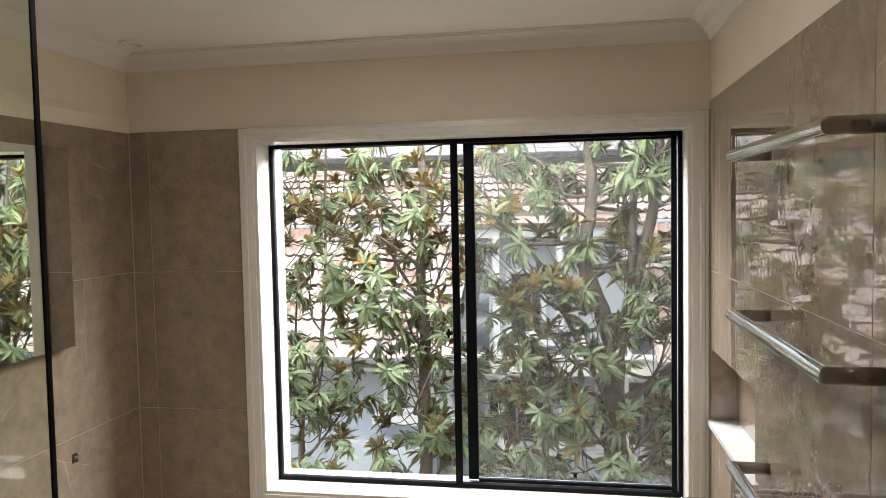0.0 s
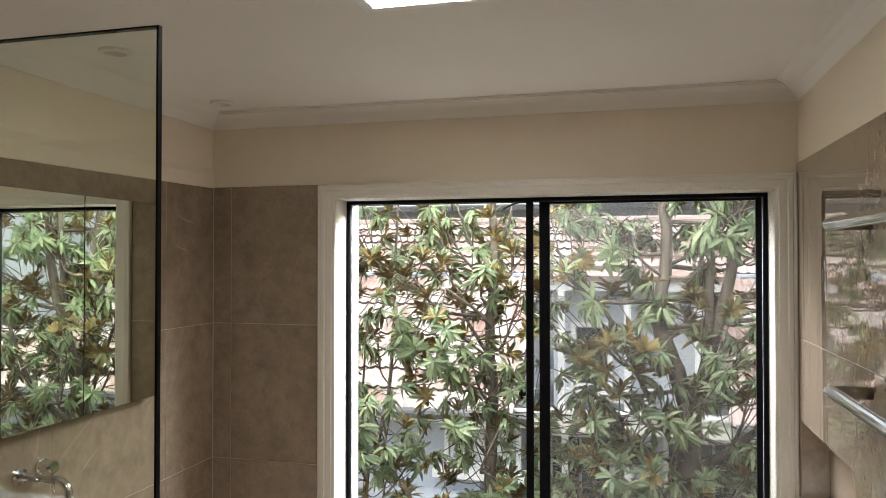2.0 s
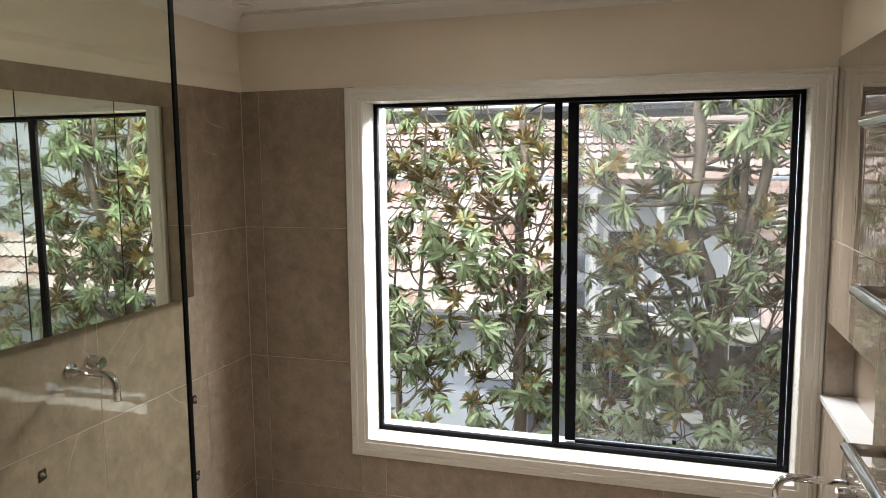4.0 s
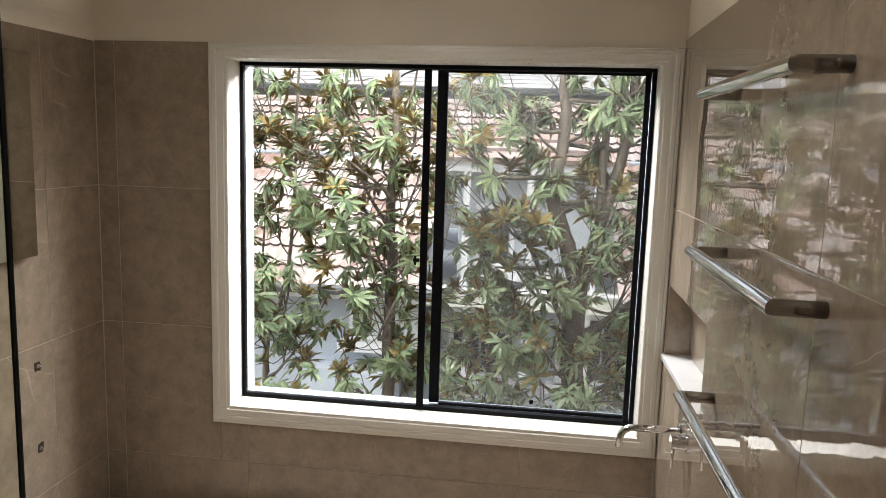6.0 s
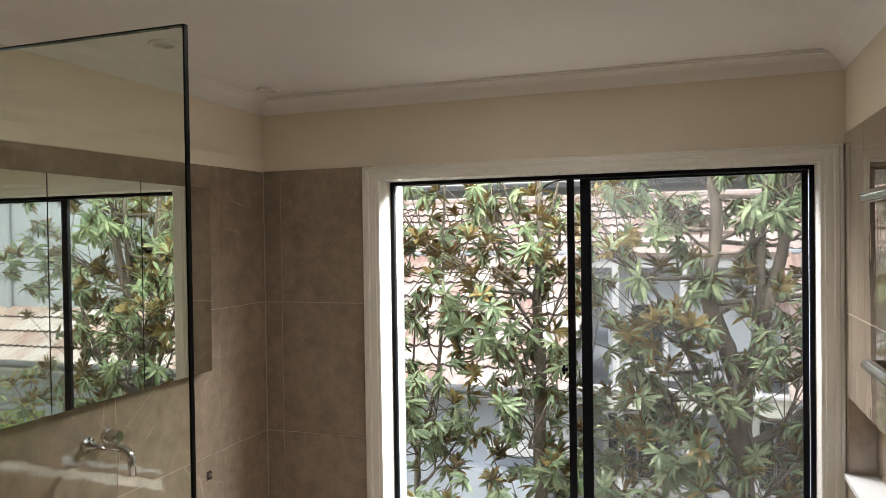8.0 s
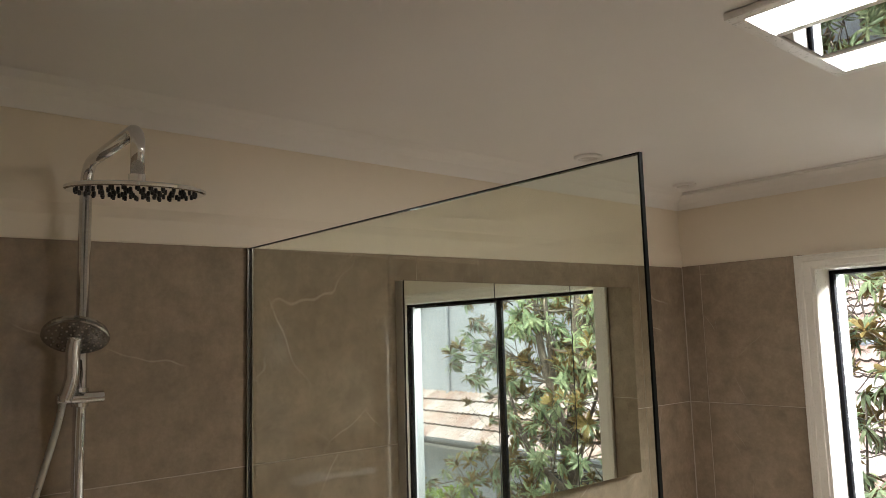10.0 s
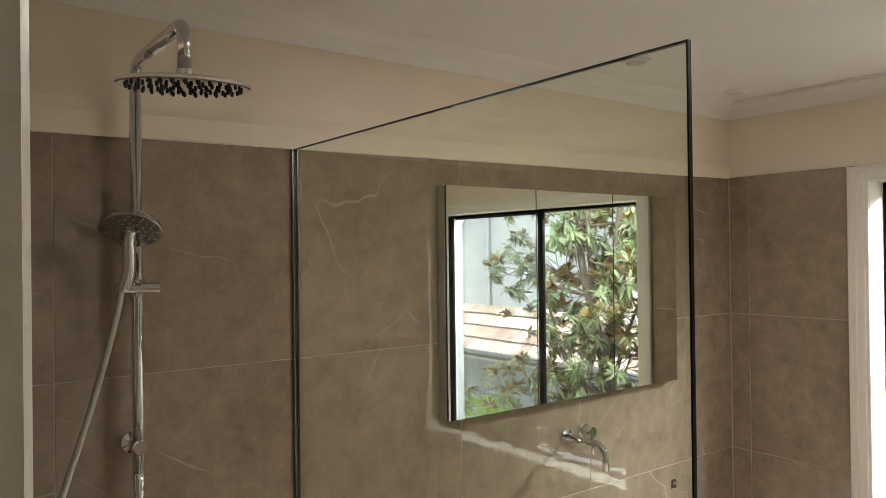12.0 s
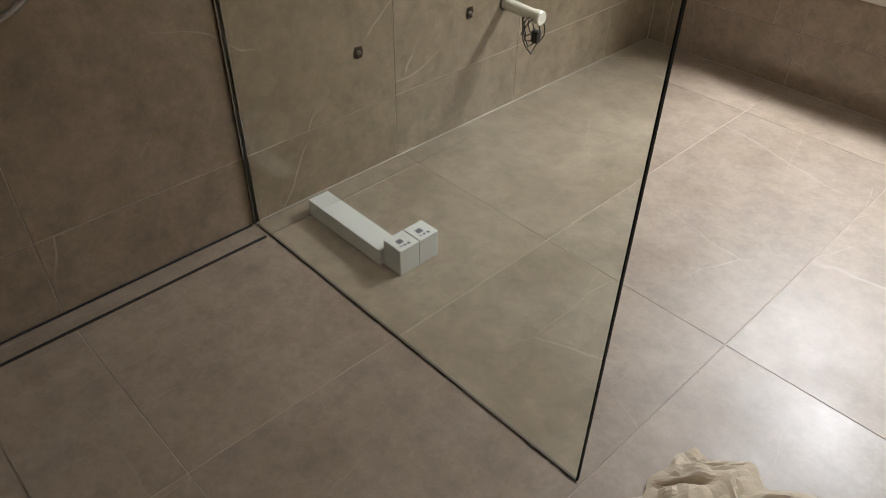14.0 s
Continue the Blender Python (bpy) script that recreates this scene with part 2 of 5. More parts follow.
M = {
    "tile": stone_tile("polished_stone_tile", 0.008, 0.045, 0.91, coat=1.0, cool=0.94, veins=0.9, spec=0.2),
    "floor_tile": stone_tile("honed_stone_tile", 0.42, 0.02, 0.87, cool=0.98, veins=0.45),
    "tile_edge": plain("cut_tile_edge", (0.30, 0.24, 0.185), 0.7, bump=0.0, spec=0.2),
    "grout": plain("grout", (0.42, 0.35, 0.285), 0.8, bump=0.3, fine=300),
    "paint": plain("cream_wall_paint", (0.74, 0.655, 0.53), 0.55, scale=3, var=0.03, bump=0.08, fine=220),
    "ceiling": plain("white_ceiling_paint", (0.76, 0.73, 0.69), 0.7, scale=2, var=0.02, bump=0.05, fine=250),
    "trim": plain("white_trim_paint", (0.70, 0.665, 0.59), 0.3, scale=6, var=0.02, bump=0.04, fine=90),
    "black": plain("black_powdercoat", (0.007, 0.007, 0.008), 0.6, scale=20, var=0.2, bump=0.05, fine=400, spec=0.06),
    "seal": plain("dark_rubber_seal", (0.02, 0.02, 0.018), 0.6),
    "floor_seal": plain("brown_silicone_seal", (0.11, 0.088, 0.07), 0.6),
    "chrome": plain("chrome", (0.70, 0.70, 0.71), 0.06, metal=1.0, scale=15, var=0.03, bump=0.0),
    "steel": plain("brushed_steel", (0.34, 0.33, 0.31), 0.2, metal=1.0, scale=15, var=0.06, bump=0.03),
    "hose": plain("silver_hose", (0.60, 0.59, 0.57), 0.32, metal=1.0, scale=60, var=0.1, bump=0.0),
    "rubber": plain("black_nozzle_rubber", (0.01, 0.01, 0.01), 0.5),
    "mirror": plain("mirror_silver", (0.90, 0.93, 0.90), 0.0, metal=1.0, scale=2, var=0.004, bump=0.0),
    "cabinet": plain("cabinet_laminate", (0.55, 0.51, 0.45), 0.4, scale=10, var=0.04),
    "white_plastic": plain("white_plastic", (0.80, 0.79, 0.76), 0.3, scale=12, var=0.03, bump=0.02),
    "pvc": plain("cream_pvc", (0.72, 0.68, 0.60), 0.35, scale=25, var=0.06),
    "caulk": plain("pale_silicone", (0.37, 0.315, 0.26), 0.55, scale=30, var=0.05, bump=0.0),
    "slot": plain("dark_slot", (0.012, 0.012, 0.012), 0.7),
    "hole": plain("drilled_hole_dark", (0.040, 0.028, 0.020), 0.95, scale=80, var=0.6, bump=0.5, spec=0.1),
    "plug": plain("grey_wall_plug", (0.20, 0.165, 0.13), 0.7, scale=60, var=0.6),
    "card": plain("white_card", (0.64, 0.635, 0.62), 0.6, scale=12, var=0.04, bump=0.12, fine=200),
    "print": plain("grey_print", (0.12, 0.12, 0.15), 0.6),
    "paper": plain("crumpled_paper", (0.47, 0.40, 0.30), 0.8, scale=10, var=0.08, bump=0.3, fine=120),
    "sill_stone": plain("white_stone_shelf", (0.54, 0.52, 0.49), 0.2, scale=9, var=0.03, bump=0.03),
    "cable": plain("black_cable", (0.015, 0.015, 0.015), 0.45),
    "shower_glass": clear_glass("shower_glass", (0.958, 0.981, 0.944)),
    "glass_edge": plain("dark_glass_edge", (0.004, 0.007, 0.006), 0.5, scale=30, var=0.3, bump=0.0, spec=0.1),
    "window_glass": clear_glass("window_glass", (0.97, 0.98, 0.975)),
    "screen": mesh_screen("insect_screen"),
    "led": glow("led_panel", (1.0, 0.955, 0.90), 20.0),
    "heater_glass": plain("dark_mirror_glass", (0.50, 0.50, 0.50), 0.01, metal=1.0, scale=3, var=0.02, bump=0.0),
    "leaf_top": leaf_mat("magnolia_leaf_green", (0.19, 0.285, 0.160), (0.40, 0.500, 0.290), 0.38),
    "leaf_under": leaf_mat("magnolia_leaf_rust", (0.20, 0.135, 0.062), (0.33, 0.235, 0.10), 0.6),
    "leaf_old": leaf_mat("magnolia_leaf_yellowing", (0.21, 0.155, 0.06), (0.36, 0.285, 0.10), 0.5),
    "bark": bark_mat("grey_brown_bark", (0.085, 0.073, 0.062), (0.20, 0.172, 0.145)),
    "shrub": leaf_mat("lime_shrub_leaf", (0.16, 0.27, 0.04), (0.34, 0.46, 0.09), 0.5),
    "roof": roof_mat("old_terracotta"),
    # dark butt ends: the shadow line under each course, put into the colour
    "roof_edge": plain("tile_butt_painted_shade", (0.085, 0.066, 0.058), 0.9, scale=14, var=0.4),
    "render_pale": plain("pale_grey_render", (0.33, 0.36, 0.395), 0.8, scale=1.2, var=0.04, bump=0.2, fine=60),
    "render_white": plain("white_render", (0.52, 0.53, 0.54), 0.8, scale=1.5, var=0.04, bump=0.2, fine=60),
    "render_blue": plain("grey_blue_render", (0.32, 0.355, 0.40), 0.8, scale=1.5, var=0.06, bump=0.2, fine=60),
    "beam": plain("pale_green_grey_paint", (0.50, 0.51, 0.46), 0.6, scale=2, var=0.05),
    "gutter": plain("dark_gutter", (0.07, 0.075, 0.08), 0.45, scale=3, var=0.15),
    "dark_pane": plain("dark_window_pane", (0.03, 0.035, 0.04), 0.08, scale=2, var=0.3, bump=0.0),
    # pale blind behind glass, the sky's reflection mixed into its grey-blue colour
    "pale_pane": plain("blind_and_sky_pane", (0.40, 0.43, 0.44), 0.12, scale=2, var=0.06, bump=0.0),
    "far_wall": plain("grey_far_wall", (0.27, 0.28, 0.29), 0.8, scale=1.5, var=0.05, bump=0.1),
    "far_roof": plain("grey_concrete_tile", (0.33, 0.33, 0.335), 0.8, scale=3, var=0.2, bump=0.2),
    "pot": plain("pale_concrete_pot", (0.55, 0.53, 0.50), 0.8, scale=8, var=0.1, bump=0.4),
    "ground": plain("garden_soil_and_litter", (0.20, 0.18, 0.13), 0.95, scale=2.5, var=0.4, bump=0.8, fine=30),
    "carpet": plain("hall_floor", (0.30, 0.24, 0.18), 0.6, scale=4, var=0.1),
}

# ---- mesh helpers ----


def part(name, bm, material, parent=None, label="", smooth=False, m=None):
    me = bpy.data.meshes.new(name)
    bmesh.ops.recalc_face_normals(bm, faces=bm.faces[:])
    bm.to_mesh(me)
    bm.free()
    for mat in material if isinstance(material, (list, tuple)) else [material]:
        me.materials.append(mat)
    if smooth:
        for p in me.polygons:
            p.use_smooth = True
    ob = new(name, me)
    if m is not None:
        ob.matrix_basis = m
    if parent is not None:
        ob.parent = parent
    if label:
        ob["label"] = label
    return ob


def thing(name, label, category, group="", kind="", m=None):
    ob = new(name)
    ob.empty_display_size = 0.05
    if m is not None:
        ob.matrix_basis = m
    return tagged(ob, label, category, group, kind)


def box(bm, x0, x1, y0, y1, z0, z1, bevel=0.0, seg=2):
    vs = [bm.verts.new((x, y, z)) for x in (x0, x1) for y in (y0, y1) for z in (z0, z1)]
    quads = ((0, 1, 3, 2), (4, 6, 7, 5), (0, 4, 5, 1), (2, 3, 7, 6), (0, 2, 6, 4), (1, 5, 7, 3))
    fs = [bm.faces.new([vs[i] for i in q]) for q in quads]
    bmesh.ops.recalc_face_normals(bm, faces=fs)
    if bevel:
        es = list({e for f in fs for e in f.edges})
        bmesh.ops.bevel(bm, geom=es, offset=bevel, segments=seg, affect="EDGES", profile=0.5)
    return bm


def boxes(*specs, bevel=0.0):
    bm = bmesh.new()
    for s in specs:
        box(bm, *s, bevel=bevel)
    return bm


def tube(bm, pts, radii, seg=12, caps=True):
    """A swept round bar through pts."""
    pts = [Vector(p) for p in pts]
    if isinstance(radii, (int, float)):
        radii = [radii] * len(pts)
    side = None
    rings = []
    for i, p in enumerate(pts):
        d = (pts[min(i + 1, len(pts) - 1)] - pts[max(i - 1, 0)]).normalized()
        if side is None:
            side = d.cross(Vector((0, 0, 1)) if abs(d.z) < 0.9 else Vector((0, 1, 0))).normalized()
        side = (side - d * side.dot(d)).normalized()
        up = d.cross(side)
        rings.append([bm.verts.new(p + radii[i] * (math.cos(a) * side + math.sin(a) * up)) for a in (2 * math.pi * k / seg for k in range(seg))])
    for a, b in zip(rings, rings[1:]):
        for k in range(seg):
            bm.faces.new((a[k], a[(k + 1) % seg], b[(k + 1) % seg], b[k]))
    if caps:
        bm.faces.new(rings[0][::-1])
        bm.faces.new(rings[-1])
    return bm


def arc(c, r, a0, a1, u, v, n=8):
    c, u, v = Vector(c), Vector(u), Vector(v)
    return [c + r * (math.cos(radians(a0 + (a1 - a0) * i / n)) * u + math.sin(radians(a0 + (a1 - a0) * i / n)) * v) for i in range(n + 1)]


def smooth_path(pts, n=8):
    """Catmull-Rom through pts."""
    pts = [Vector(p) for p in pts]
    ext = [2 * pts[0] - pts[1], *pts, 2 * pts[-1] - pts[-2]]
    out = []
    for i in range(1, len(ext) - 2):
        a, b, c, d = ext[i - 1:i + 3]
        for k in range(n):
            t = k / n
            out.append(0.5 * (2 * b + (c - a) * t + (2 * a - 5 * b + 4 * c - d) * t * t + (3 * b - a - 3 * c + d) * t ** 3))
    return out + [pts[-1]]


def lathe(bm, profile, centre, axis=(0, 0, 1), seg=32):
    """profile: (radius, height) pairs along the axis."""
    q = Vector((0, 0, 1)).rotation_difference(Vector(axis))
    rings = []
    for r, h in profile:
        rings.append([bm.verts.new(Vector(centre) + q @ Vector((r * math.cos(a), r * math.sin(a), h))) for a in (2 * math.pi * k / seg for k in range(seg))] if r > 1e-6 else [bm.verts.new(Vector(centre) + q @ Vector((0, 0, h)))])
    for a, b in zip(rings, rings[1:]):
        for k in range(seg):
            k2 = (k + 1) % seg
            if len(a) == 1 and len(b) > 1:
                bm.faces.new((a[0], b[k2], b[k]))
            elif len(b) == 1 and len(a) > 1:
                bm.faces.new((a[k], a[k2], b[0]))
            elif len(a) > 1:
                bm.faces.new((a[k], a[k2], b[k2], b[k]))
    return bm


# ---- the room ----
XL, XR, YS, YN = -1.45, 0.958, 0.218, 3.20     # tile faces
TOP, CEIL = 2.04, 2.365
GY_WALL = 1.078
ROWS = (0.0, 0.233, 0.833, 1.433, TOP)
T = 0.008                                      # tile thickness
WIN = (-0.865, 0.888, 0.485, 1.992)             # window opening: x, x, z, z
DOOR = (0.22, 0.89, 2.05)

wall_west = tagged(part("wall_west", boxes((XL - 0.15, XL - 0.007, YS - 0.1, YN + 0.16, -0.2, 2.6)), M["paint"]), "cream painted wall above beige stone tiles", "wall", kind="structure")
wall_east = tagged(part("wall_east", boxes(
    (XR + 0.007, XR + 0.2, YS - 0.1, 2.49, -0.2, 2.6), (XR + 0.007, XR + 0.2, 3.165, YN + 0.16, -0.2, 2.6),
    (XR + 0.007, XR + 0.2, 2.49, 3.165, -0.2, 0.86), (XR + 0.007, XR + 0.2, 2.49, 3.165, 1.145, 2.6), (XR + 0.105, XR + 0.2, 2.49, 3.165, 0.86, 1.145)), M["paint"]), "cream painted wall with a recessed shelf", "wall", kind="structure")
wall_north = tagged(part("wall_north", boxes(
    (XL - 0.15, WIN[0], YN + 0.007, YN + 0.16, -3.2, 2.62), (WIN[1], XR + 0.2, YN + 0.007, YN + 0.16, -3.2, 2.62),
    (WIN[0], WIN[1], YN + 0.007, YN + 0.16, -3.2, WIN[2]), (WIN[0], WIN[1], YN + 0.007, YN + 0.16, WIN[3], 2.62)), M["paint"]), "cream painted wall around the window", "wall", kind="structure")
wall_south = tagged(part("wall_south", boxes(
    (XL - 0.15, DOOR[0], YS - 0.11, YS - 0.007, -0.2, 2.6), (DOOR[1], XR + 0.2, YS - 0.11, YS - 0.007, -0.2, 2.6),
    (DOOR[0], DOOR[1], YS - 0.11, YS - 0.007, DOOR[2], 2.6)), M["paint"]), "painted wall with the doorway", "wall", kind="structure")
floor = tagged(part("floor", boxes((XL - 0.15, XR + 0.2, YS - 0.11, YN + 0.1, -0.2, -0.0012)), M["grout"]), "beige stone tiled bathroom floor", "floor", kind="structure")
ceiling = tagged(part("ceiling", boxes((XL - 0.15, XR + 0.2, YS - 0.11, YN + 0.1, CEIL, CEIL + 0.15)), M["ceiling"]), "white painted plaster ceiling", "ceiling", kind="structure")

# hall behind the doorway
hall = thing("hall", "plain painted hall behind the doorway", "wall", kind="structure")
part("wall", boxes((-1.6, 1.9, -1.75, -1.65, -0.2, 2.6), (-1.6, -1.5, -1.65, YS - 0.11, -0.2, 2.6), (1.8, 1.9, -1.65, YS - 0.11, -0.2, 2.6)), M["paint"], hall)
part("floor_boards", boxes((-1.5, 1.8, -1.65, YS - 0.11, -0.2, -0.002)), M["carpet"], hall)
part("hall_ceiling", boxes((-1.5, 1.8, -1.65, YS - 0.11, CEIL, CEIL + 0.15)), M["ceiling"], hall)

# cornice: a shallow cove with a fine step on the ceiling side
PROFILE = [(0.0, 2.300), (0.006, 2.300), (0.010, 2.306), (0.018, 2.322), (0.034, 2.340), (0.054, 2.350), (0.072, 2.354), (0.076, 2.354), (0.076, 2.3585), (0.088, 2.3585), (0.088, CEIL - 0.0005), (0.0, CEIL - 0.0005)]


COVE = [(0.0, 2.300), (0.004, 2.300), (0.012, 2.312), (0.030, 2.336), (0.055, 2.353), (0.086, CEIL - 0.0005), (0.0, CEIL - 0.0005)]


def cornice(bm, p, q, inward, shape=COVE):
    """A mitred length of cove from p to q; inward is the way into the room, in plan."""
    p, q, n = Vector((*p, 0)), Vector((*q, 0)), Vector((*inward, 0))
    d = (q - p).normalized()
    rings = [[bm.verts.new(e + n * o + d * (o * s) + Vector((0, 0, z))) for o, z in shape] for e, s in ((p, 1), (q, -1))]
    for k in range(len(shape)):
        k2 = (k + 1) % len(shape)
        bm.faces.new((rings[0][k], rings[0][k2], rings[1][k2], rings[1][k]))
    bm.faces.new(rings[0])
    bm.faces.new(rings[1][::-1])


cbm = bmesh.new()
W, E_, S_, N_ = XL - 0.007, XR + 0.007, YS - 0.007, YN + 0.007
cornice(cbm, (W, N_), (E_, N_), (0, -1), PROFILE)
cornice(cbm, (W, S_), (W, N_), (1, 0))
cornice(cbm, (E_, S_), (E_, N_), (-1, 0))
cornice(cbm, (W, S_), (E_, S_), (0, 1))
tagged(part("cornice", cbm, M["ceiling"]), "white plaster cove cornice", "cornice", kind="structure")

# plaster skimmed over the top edge of the tiles, a little out of level
sk = bmesh.new()
prof = [(XL - 0.0100, 0.010), (XL + 0.0005, 0.0), (XL + 0.003, 0.003), (XL + 0.003, 0.016), (XL + 0.0005, 0.060), (XL - 0.0100, 0.10)]
rings = [[sk.verts.new((x, y, z0 + dz)) for x, dz in prof] for y, z0 in ((YS, 1.998), (GY_WALL, 2.009), (YN + 0.006, 2.036))]
for ra, rb_ in zip(rings, rings[1:]):
    for k in range(len(prof)):
        k2 = (k + 1) % len(prof)
        sk.faces.new((ra[k], ra[k2], rb_[k2], rb_[k]))
sk.faces.new(rings[0])
sk.faces.new(rings[-1][::-1])
part("plaster_edge", sk, M["paint"], wall_west)

# window casing: stepped white architrave round the opening


def casing(name, x0, x1, z0, z1, y, width, label, closed=True, depth=0.022, face=-1, top=None):
    """Mitred moulded frame; x0..z1 is its inner edge, y the wall face."""
    prof = [(0.0, 0.0), (0.0, 0.55), (0.10, 0.62), (0.16, 0.62), (0.20, 0.80), (0.55, 0.84), (0.60, 1.0), (0.78, 1.0), (0.82, 0.88), (0.95, 0.86), (1.0, 0.72), (1.0, 0.0)]
    root = thing(name, label, "window trim" if closed else "door trim", kind="structure")
    corners = [(x0, z0, -1, -1), (x1, z0, 1, -1), (x1, z1, 1, 1), (x0, z1, -1, 1)]
    names = ("bottom_board", "side_board", "top_board", "side_board")
    for i in range(4):
        if not closed and i == 0:
            continue
        a, b = corners[i], corners[(i + 1) % 4]
        bm = bmesh.new()
        rings = []
        for x, z, sx, sz in (a, b):
            szz = sz if closed or sz > 0 else 0
            if top and sz > 0:
                szz *= top / width
            rings.append([bm.verts.new((x + sx * o * width, y + face * h * depth, z + szz * o * width)) for o, h in prof])
        for k in range(len(prof)):
            k2 = (k + 1) % len(prof)
            bm.faces.new((rings[0][k], rings[0][k2], rings[1][k2], rings[1][k]))
        bm.faces.new(rings[0])
        bm.faces.new(rings[1][::-1])
        part(names[i], bm, M["trim"], root)
    return root


casing("window_trim", -0.858, 0.880, 0.490, 1.975, YN - 0.001, 0.077, "white moulded timber window casing", top=0.060)
casing("door_trim", DOOR[0], DOOR[1], 0.0, DOOR[2], YS - 0.001, 0.07, "white moulded door casing", closed=False, depth=0.014, face=1)

# window lining and sill
lining = thing("window_lining", "white painted window reveal and sill", "window trim", kind="structure")
part("window_sill", boxes((-0.858, 0.880, YN - 0.004, YN + 0.158, 0.470, 0.4905), bevel=0.002), M["trim"], lining)
part("side_lining", boxes((-0.870, -0.857, YN - 0.004, YN + 0.158, 0.4907, 1.975)), M["trim"], lining)
part("side_lining", boxes((0.879, 0.887, YN - 0.004, YN + 0.158, 0.4907, 1.975)), M["trim"], lining)
part("head_lining", boxes((-0.857, 0.879, YN - 0.004, YN + 0.158, 1.9752, 1.990)), M["trim"], lining)

# black sliding window
win = thing("window_1", "black aluminium sliding window with an insect screen on one half", "window", kind="structure")
F0, F1, Z0, Z1 = -0.8565, 0.8785, 0.491, 1.9748
part("window_frame", boxes((F0, F0 + 0.016, 3.315, 3.342, Z0, Z1), (F1 - 0.016, F1, 3.315, 3.342, Z0, Z1),
     (F0 + 0.016, F1 - 0.016, 3.315, 3.342, Z0, Z0 + 0.019), (F0 + 0.016, F1 - 0.016, 3.315, 3.395, Z1 - 0.016, Z1), bevel=0.002), M["black"], win)
part("mullion", boxes((-0.056, -0.026, 3.318, 3.336, Z0 + 0.020, Z1 - 0.017), bevel=0.002), M["black"], win)
sash = part("sliding_sash", boxes((-0.007, 0.037, 3.366, 3.386, Z0 + 0.020, Z1 - 0.017), (0.836, 0.858, 3.318, 3.336, Z0 + 0.020, Z1 - 0.017),
     (0.037, 0.858, 3.366, 3.386, Z0 + 0.0105, Z0 + 0.024), (0.037, 0.858, 3.366, 3.386, Z1 - 0.024, Z1 - 0.017), bevel=0.002), M["black"], win)
part("insect_screen", boxes((0.037, 0.864, 3.3695, 3.3697, Z0 + 0.024, Z1 - 0.024)), M["screen"], sash, "fine grey insect mesh").visible_shadow = False
pane_l = part("pane", boxes((F0 + 0.017, -0.056, 3.325, 3.330, Z0 + 0.020, Z1 - 0.017)), M["window_glass"], win)
pane_r = part("pane", boxes((0.037, 0.864, 3.375, 3.380, Z0 + 0.024, Z1 - 0.024)), M["window_glass"], sash)
pane_l.visible_shadow = pane_r.visible_shadow = False
lt = bmesh.new()
box(lt, -0.084, -0.057, 3.306, 3.322, 1.150, 1.166, bevel=0.003)
box(lt, -0.078, -0.068, 3.299, 3.307, 1.138, 1.178, bevel=0.003)
part("outer_sill", boxes((F0 + 0.0125, F1 - 0.0125, 3.3425, 3.430, Z0 - 0.004, Z0 + 0.010)), M["render_pale"], win, "grey outside sill track")
part("outer_jamb", boxes((F0 - 0.006, F0 + 0.012, 3.3425, 3.430, Z0, Z1)), M["render_white"], win, "white outside reveal")
part("outer_jamb", boxes((F1 - 0.012, F1 + 0.006, 3.3425, 3.430, Z0, Z1)), M["render_white"], win, "white outside reveal")
part("latch", lt, M["black"], win)
part("loose_seal", tube(bmesh.new(), smooth_path([(-0.057, 3.334, 1.956), (-0.09, 3.325, 1.954), (-0.13, 3.318, 1.940), (-0.155, 3.316, 1.924)]), 0.004, 6), M["seal"], win, "loose black rubber seal hanging from the frame", smooth=True)
part("screen_tab", boxes((0.44, 0.455, 3.362, 3.366, Z0 + 0.047, Z0 + 0.066), bevel=0.001), M["black"], win)

# recessed shelf
niche = thing("wall_niche", "recessed tiled shelf with a white stone base", "niche", kind="structure")
part("stone_shelf", boxes((XR - 0.012, XR + 0.10, 2.492, 3.163, 0.842, 0.862), bevel=0.002), M["sill_stone"], niche, "white stone shelf")
part("back_tile", boxes((XR + 0.092, XR + 0.1, 2.495, 3.160, 0.863, 1.142)), M["tile"], niche)
part("side_tile", boxes((XR + 0.002, XR + 0.091, 3.152, 3.160, 0.863, 1.142)), M["tile"], niche)
part("side_tile", boxes((XR + 0.002, XR + 0.091, 2.495, 2.503, 0.863, 1.142)), M["tile"], niche)
part("top_tile", boxes((XR + 0.002, XR + 0.091, 2.504, 3.151, 1.134, 1.142)), M["tile"], niche)

# open white door beside the towel rails
door = thing("door_1", "white painted door standing open against the towel rail wall", "door", kind="structure")
dm = pose(0.885, YS + 0.03, 0, 0, 0, 92.0)
part("door_leaf", boxes((0.0, 0.80, -0.018, 0.018, 0.008, 2.04), bevel=0.003), M["trim"], door, m=dm)
hb = bmesh.new()
tube(hb, [(0.74, 0.018, 1.0), (0.74, 0.062, 1.0)], 0.009, 12)
tube(hb, smooth_path([(0.745, 0.06, 1.0), (0.70, 0.062, 1.0), (0.63, 0.060, 1.0)]), 0.009, 12)
part("door_handle", hb, M["chrome"], door, smooth=True, m=dm)

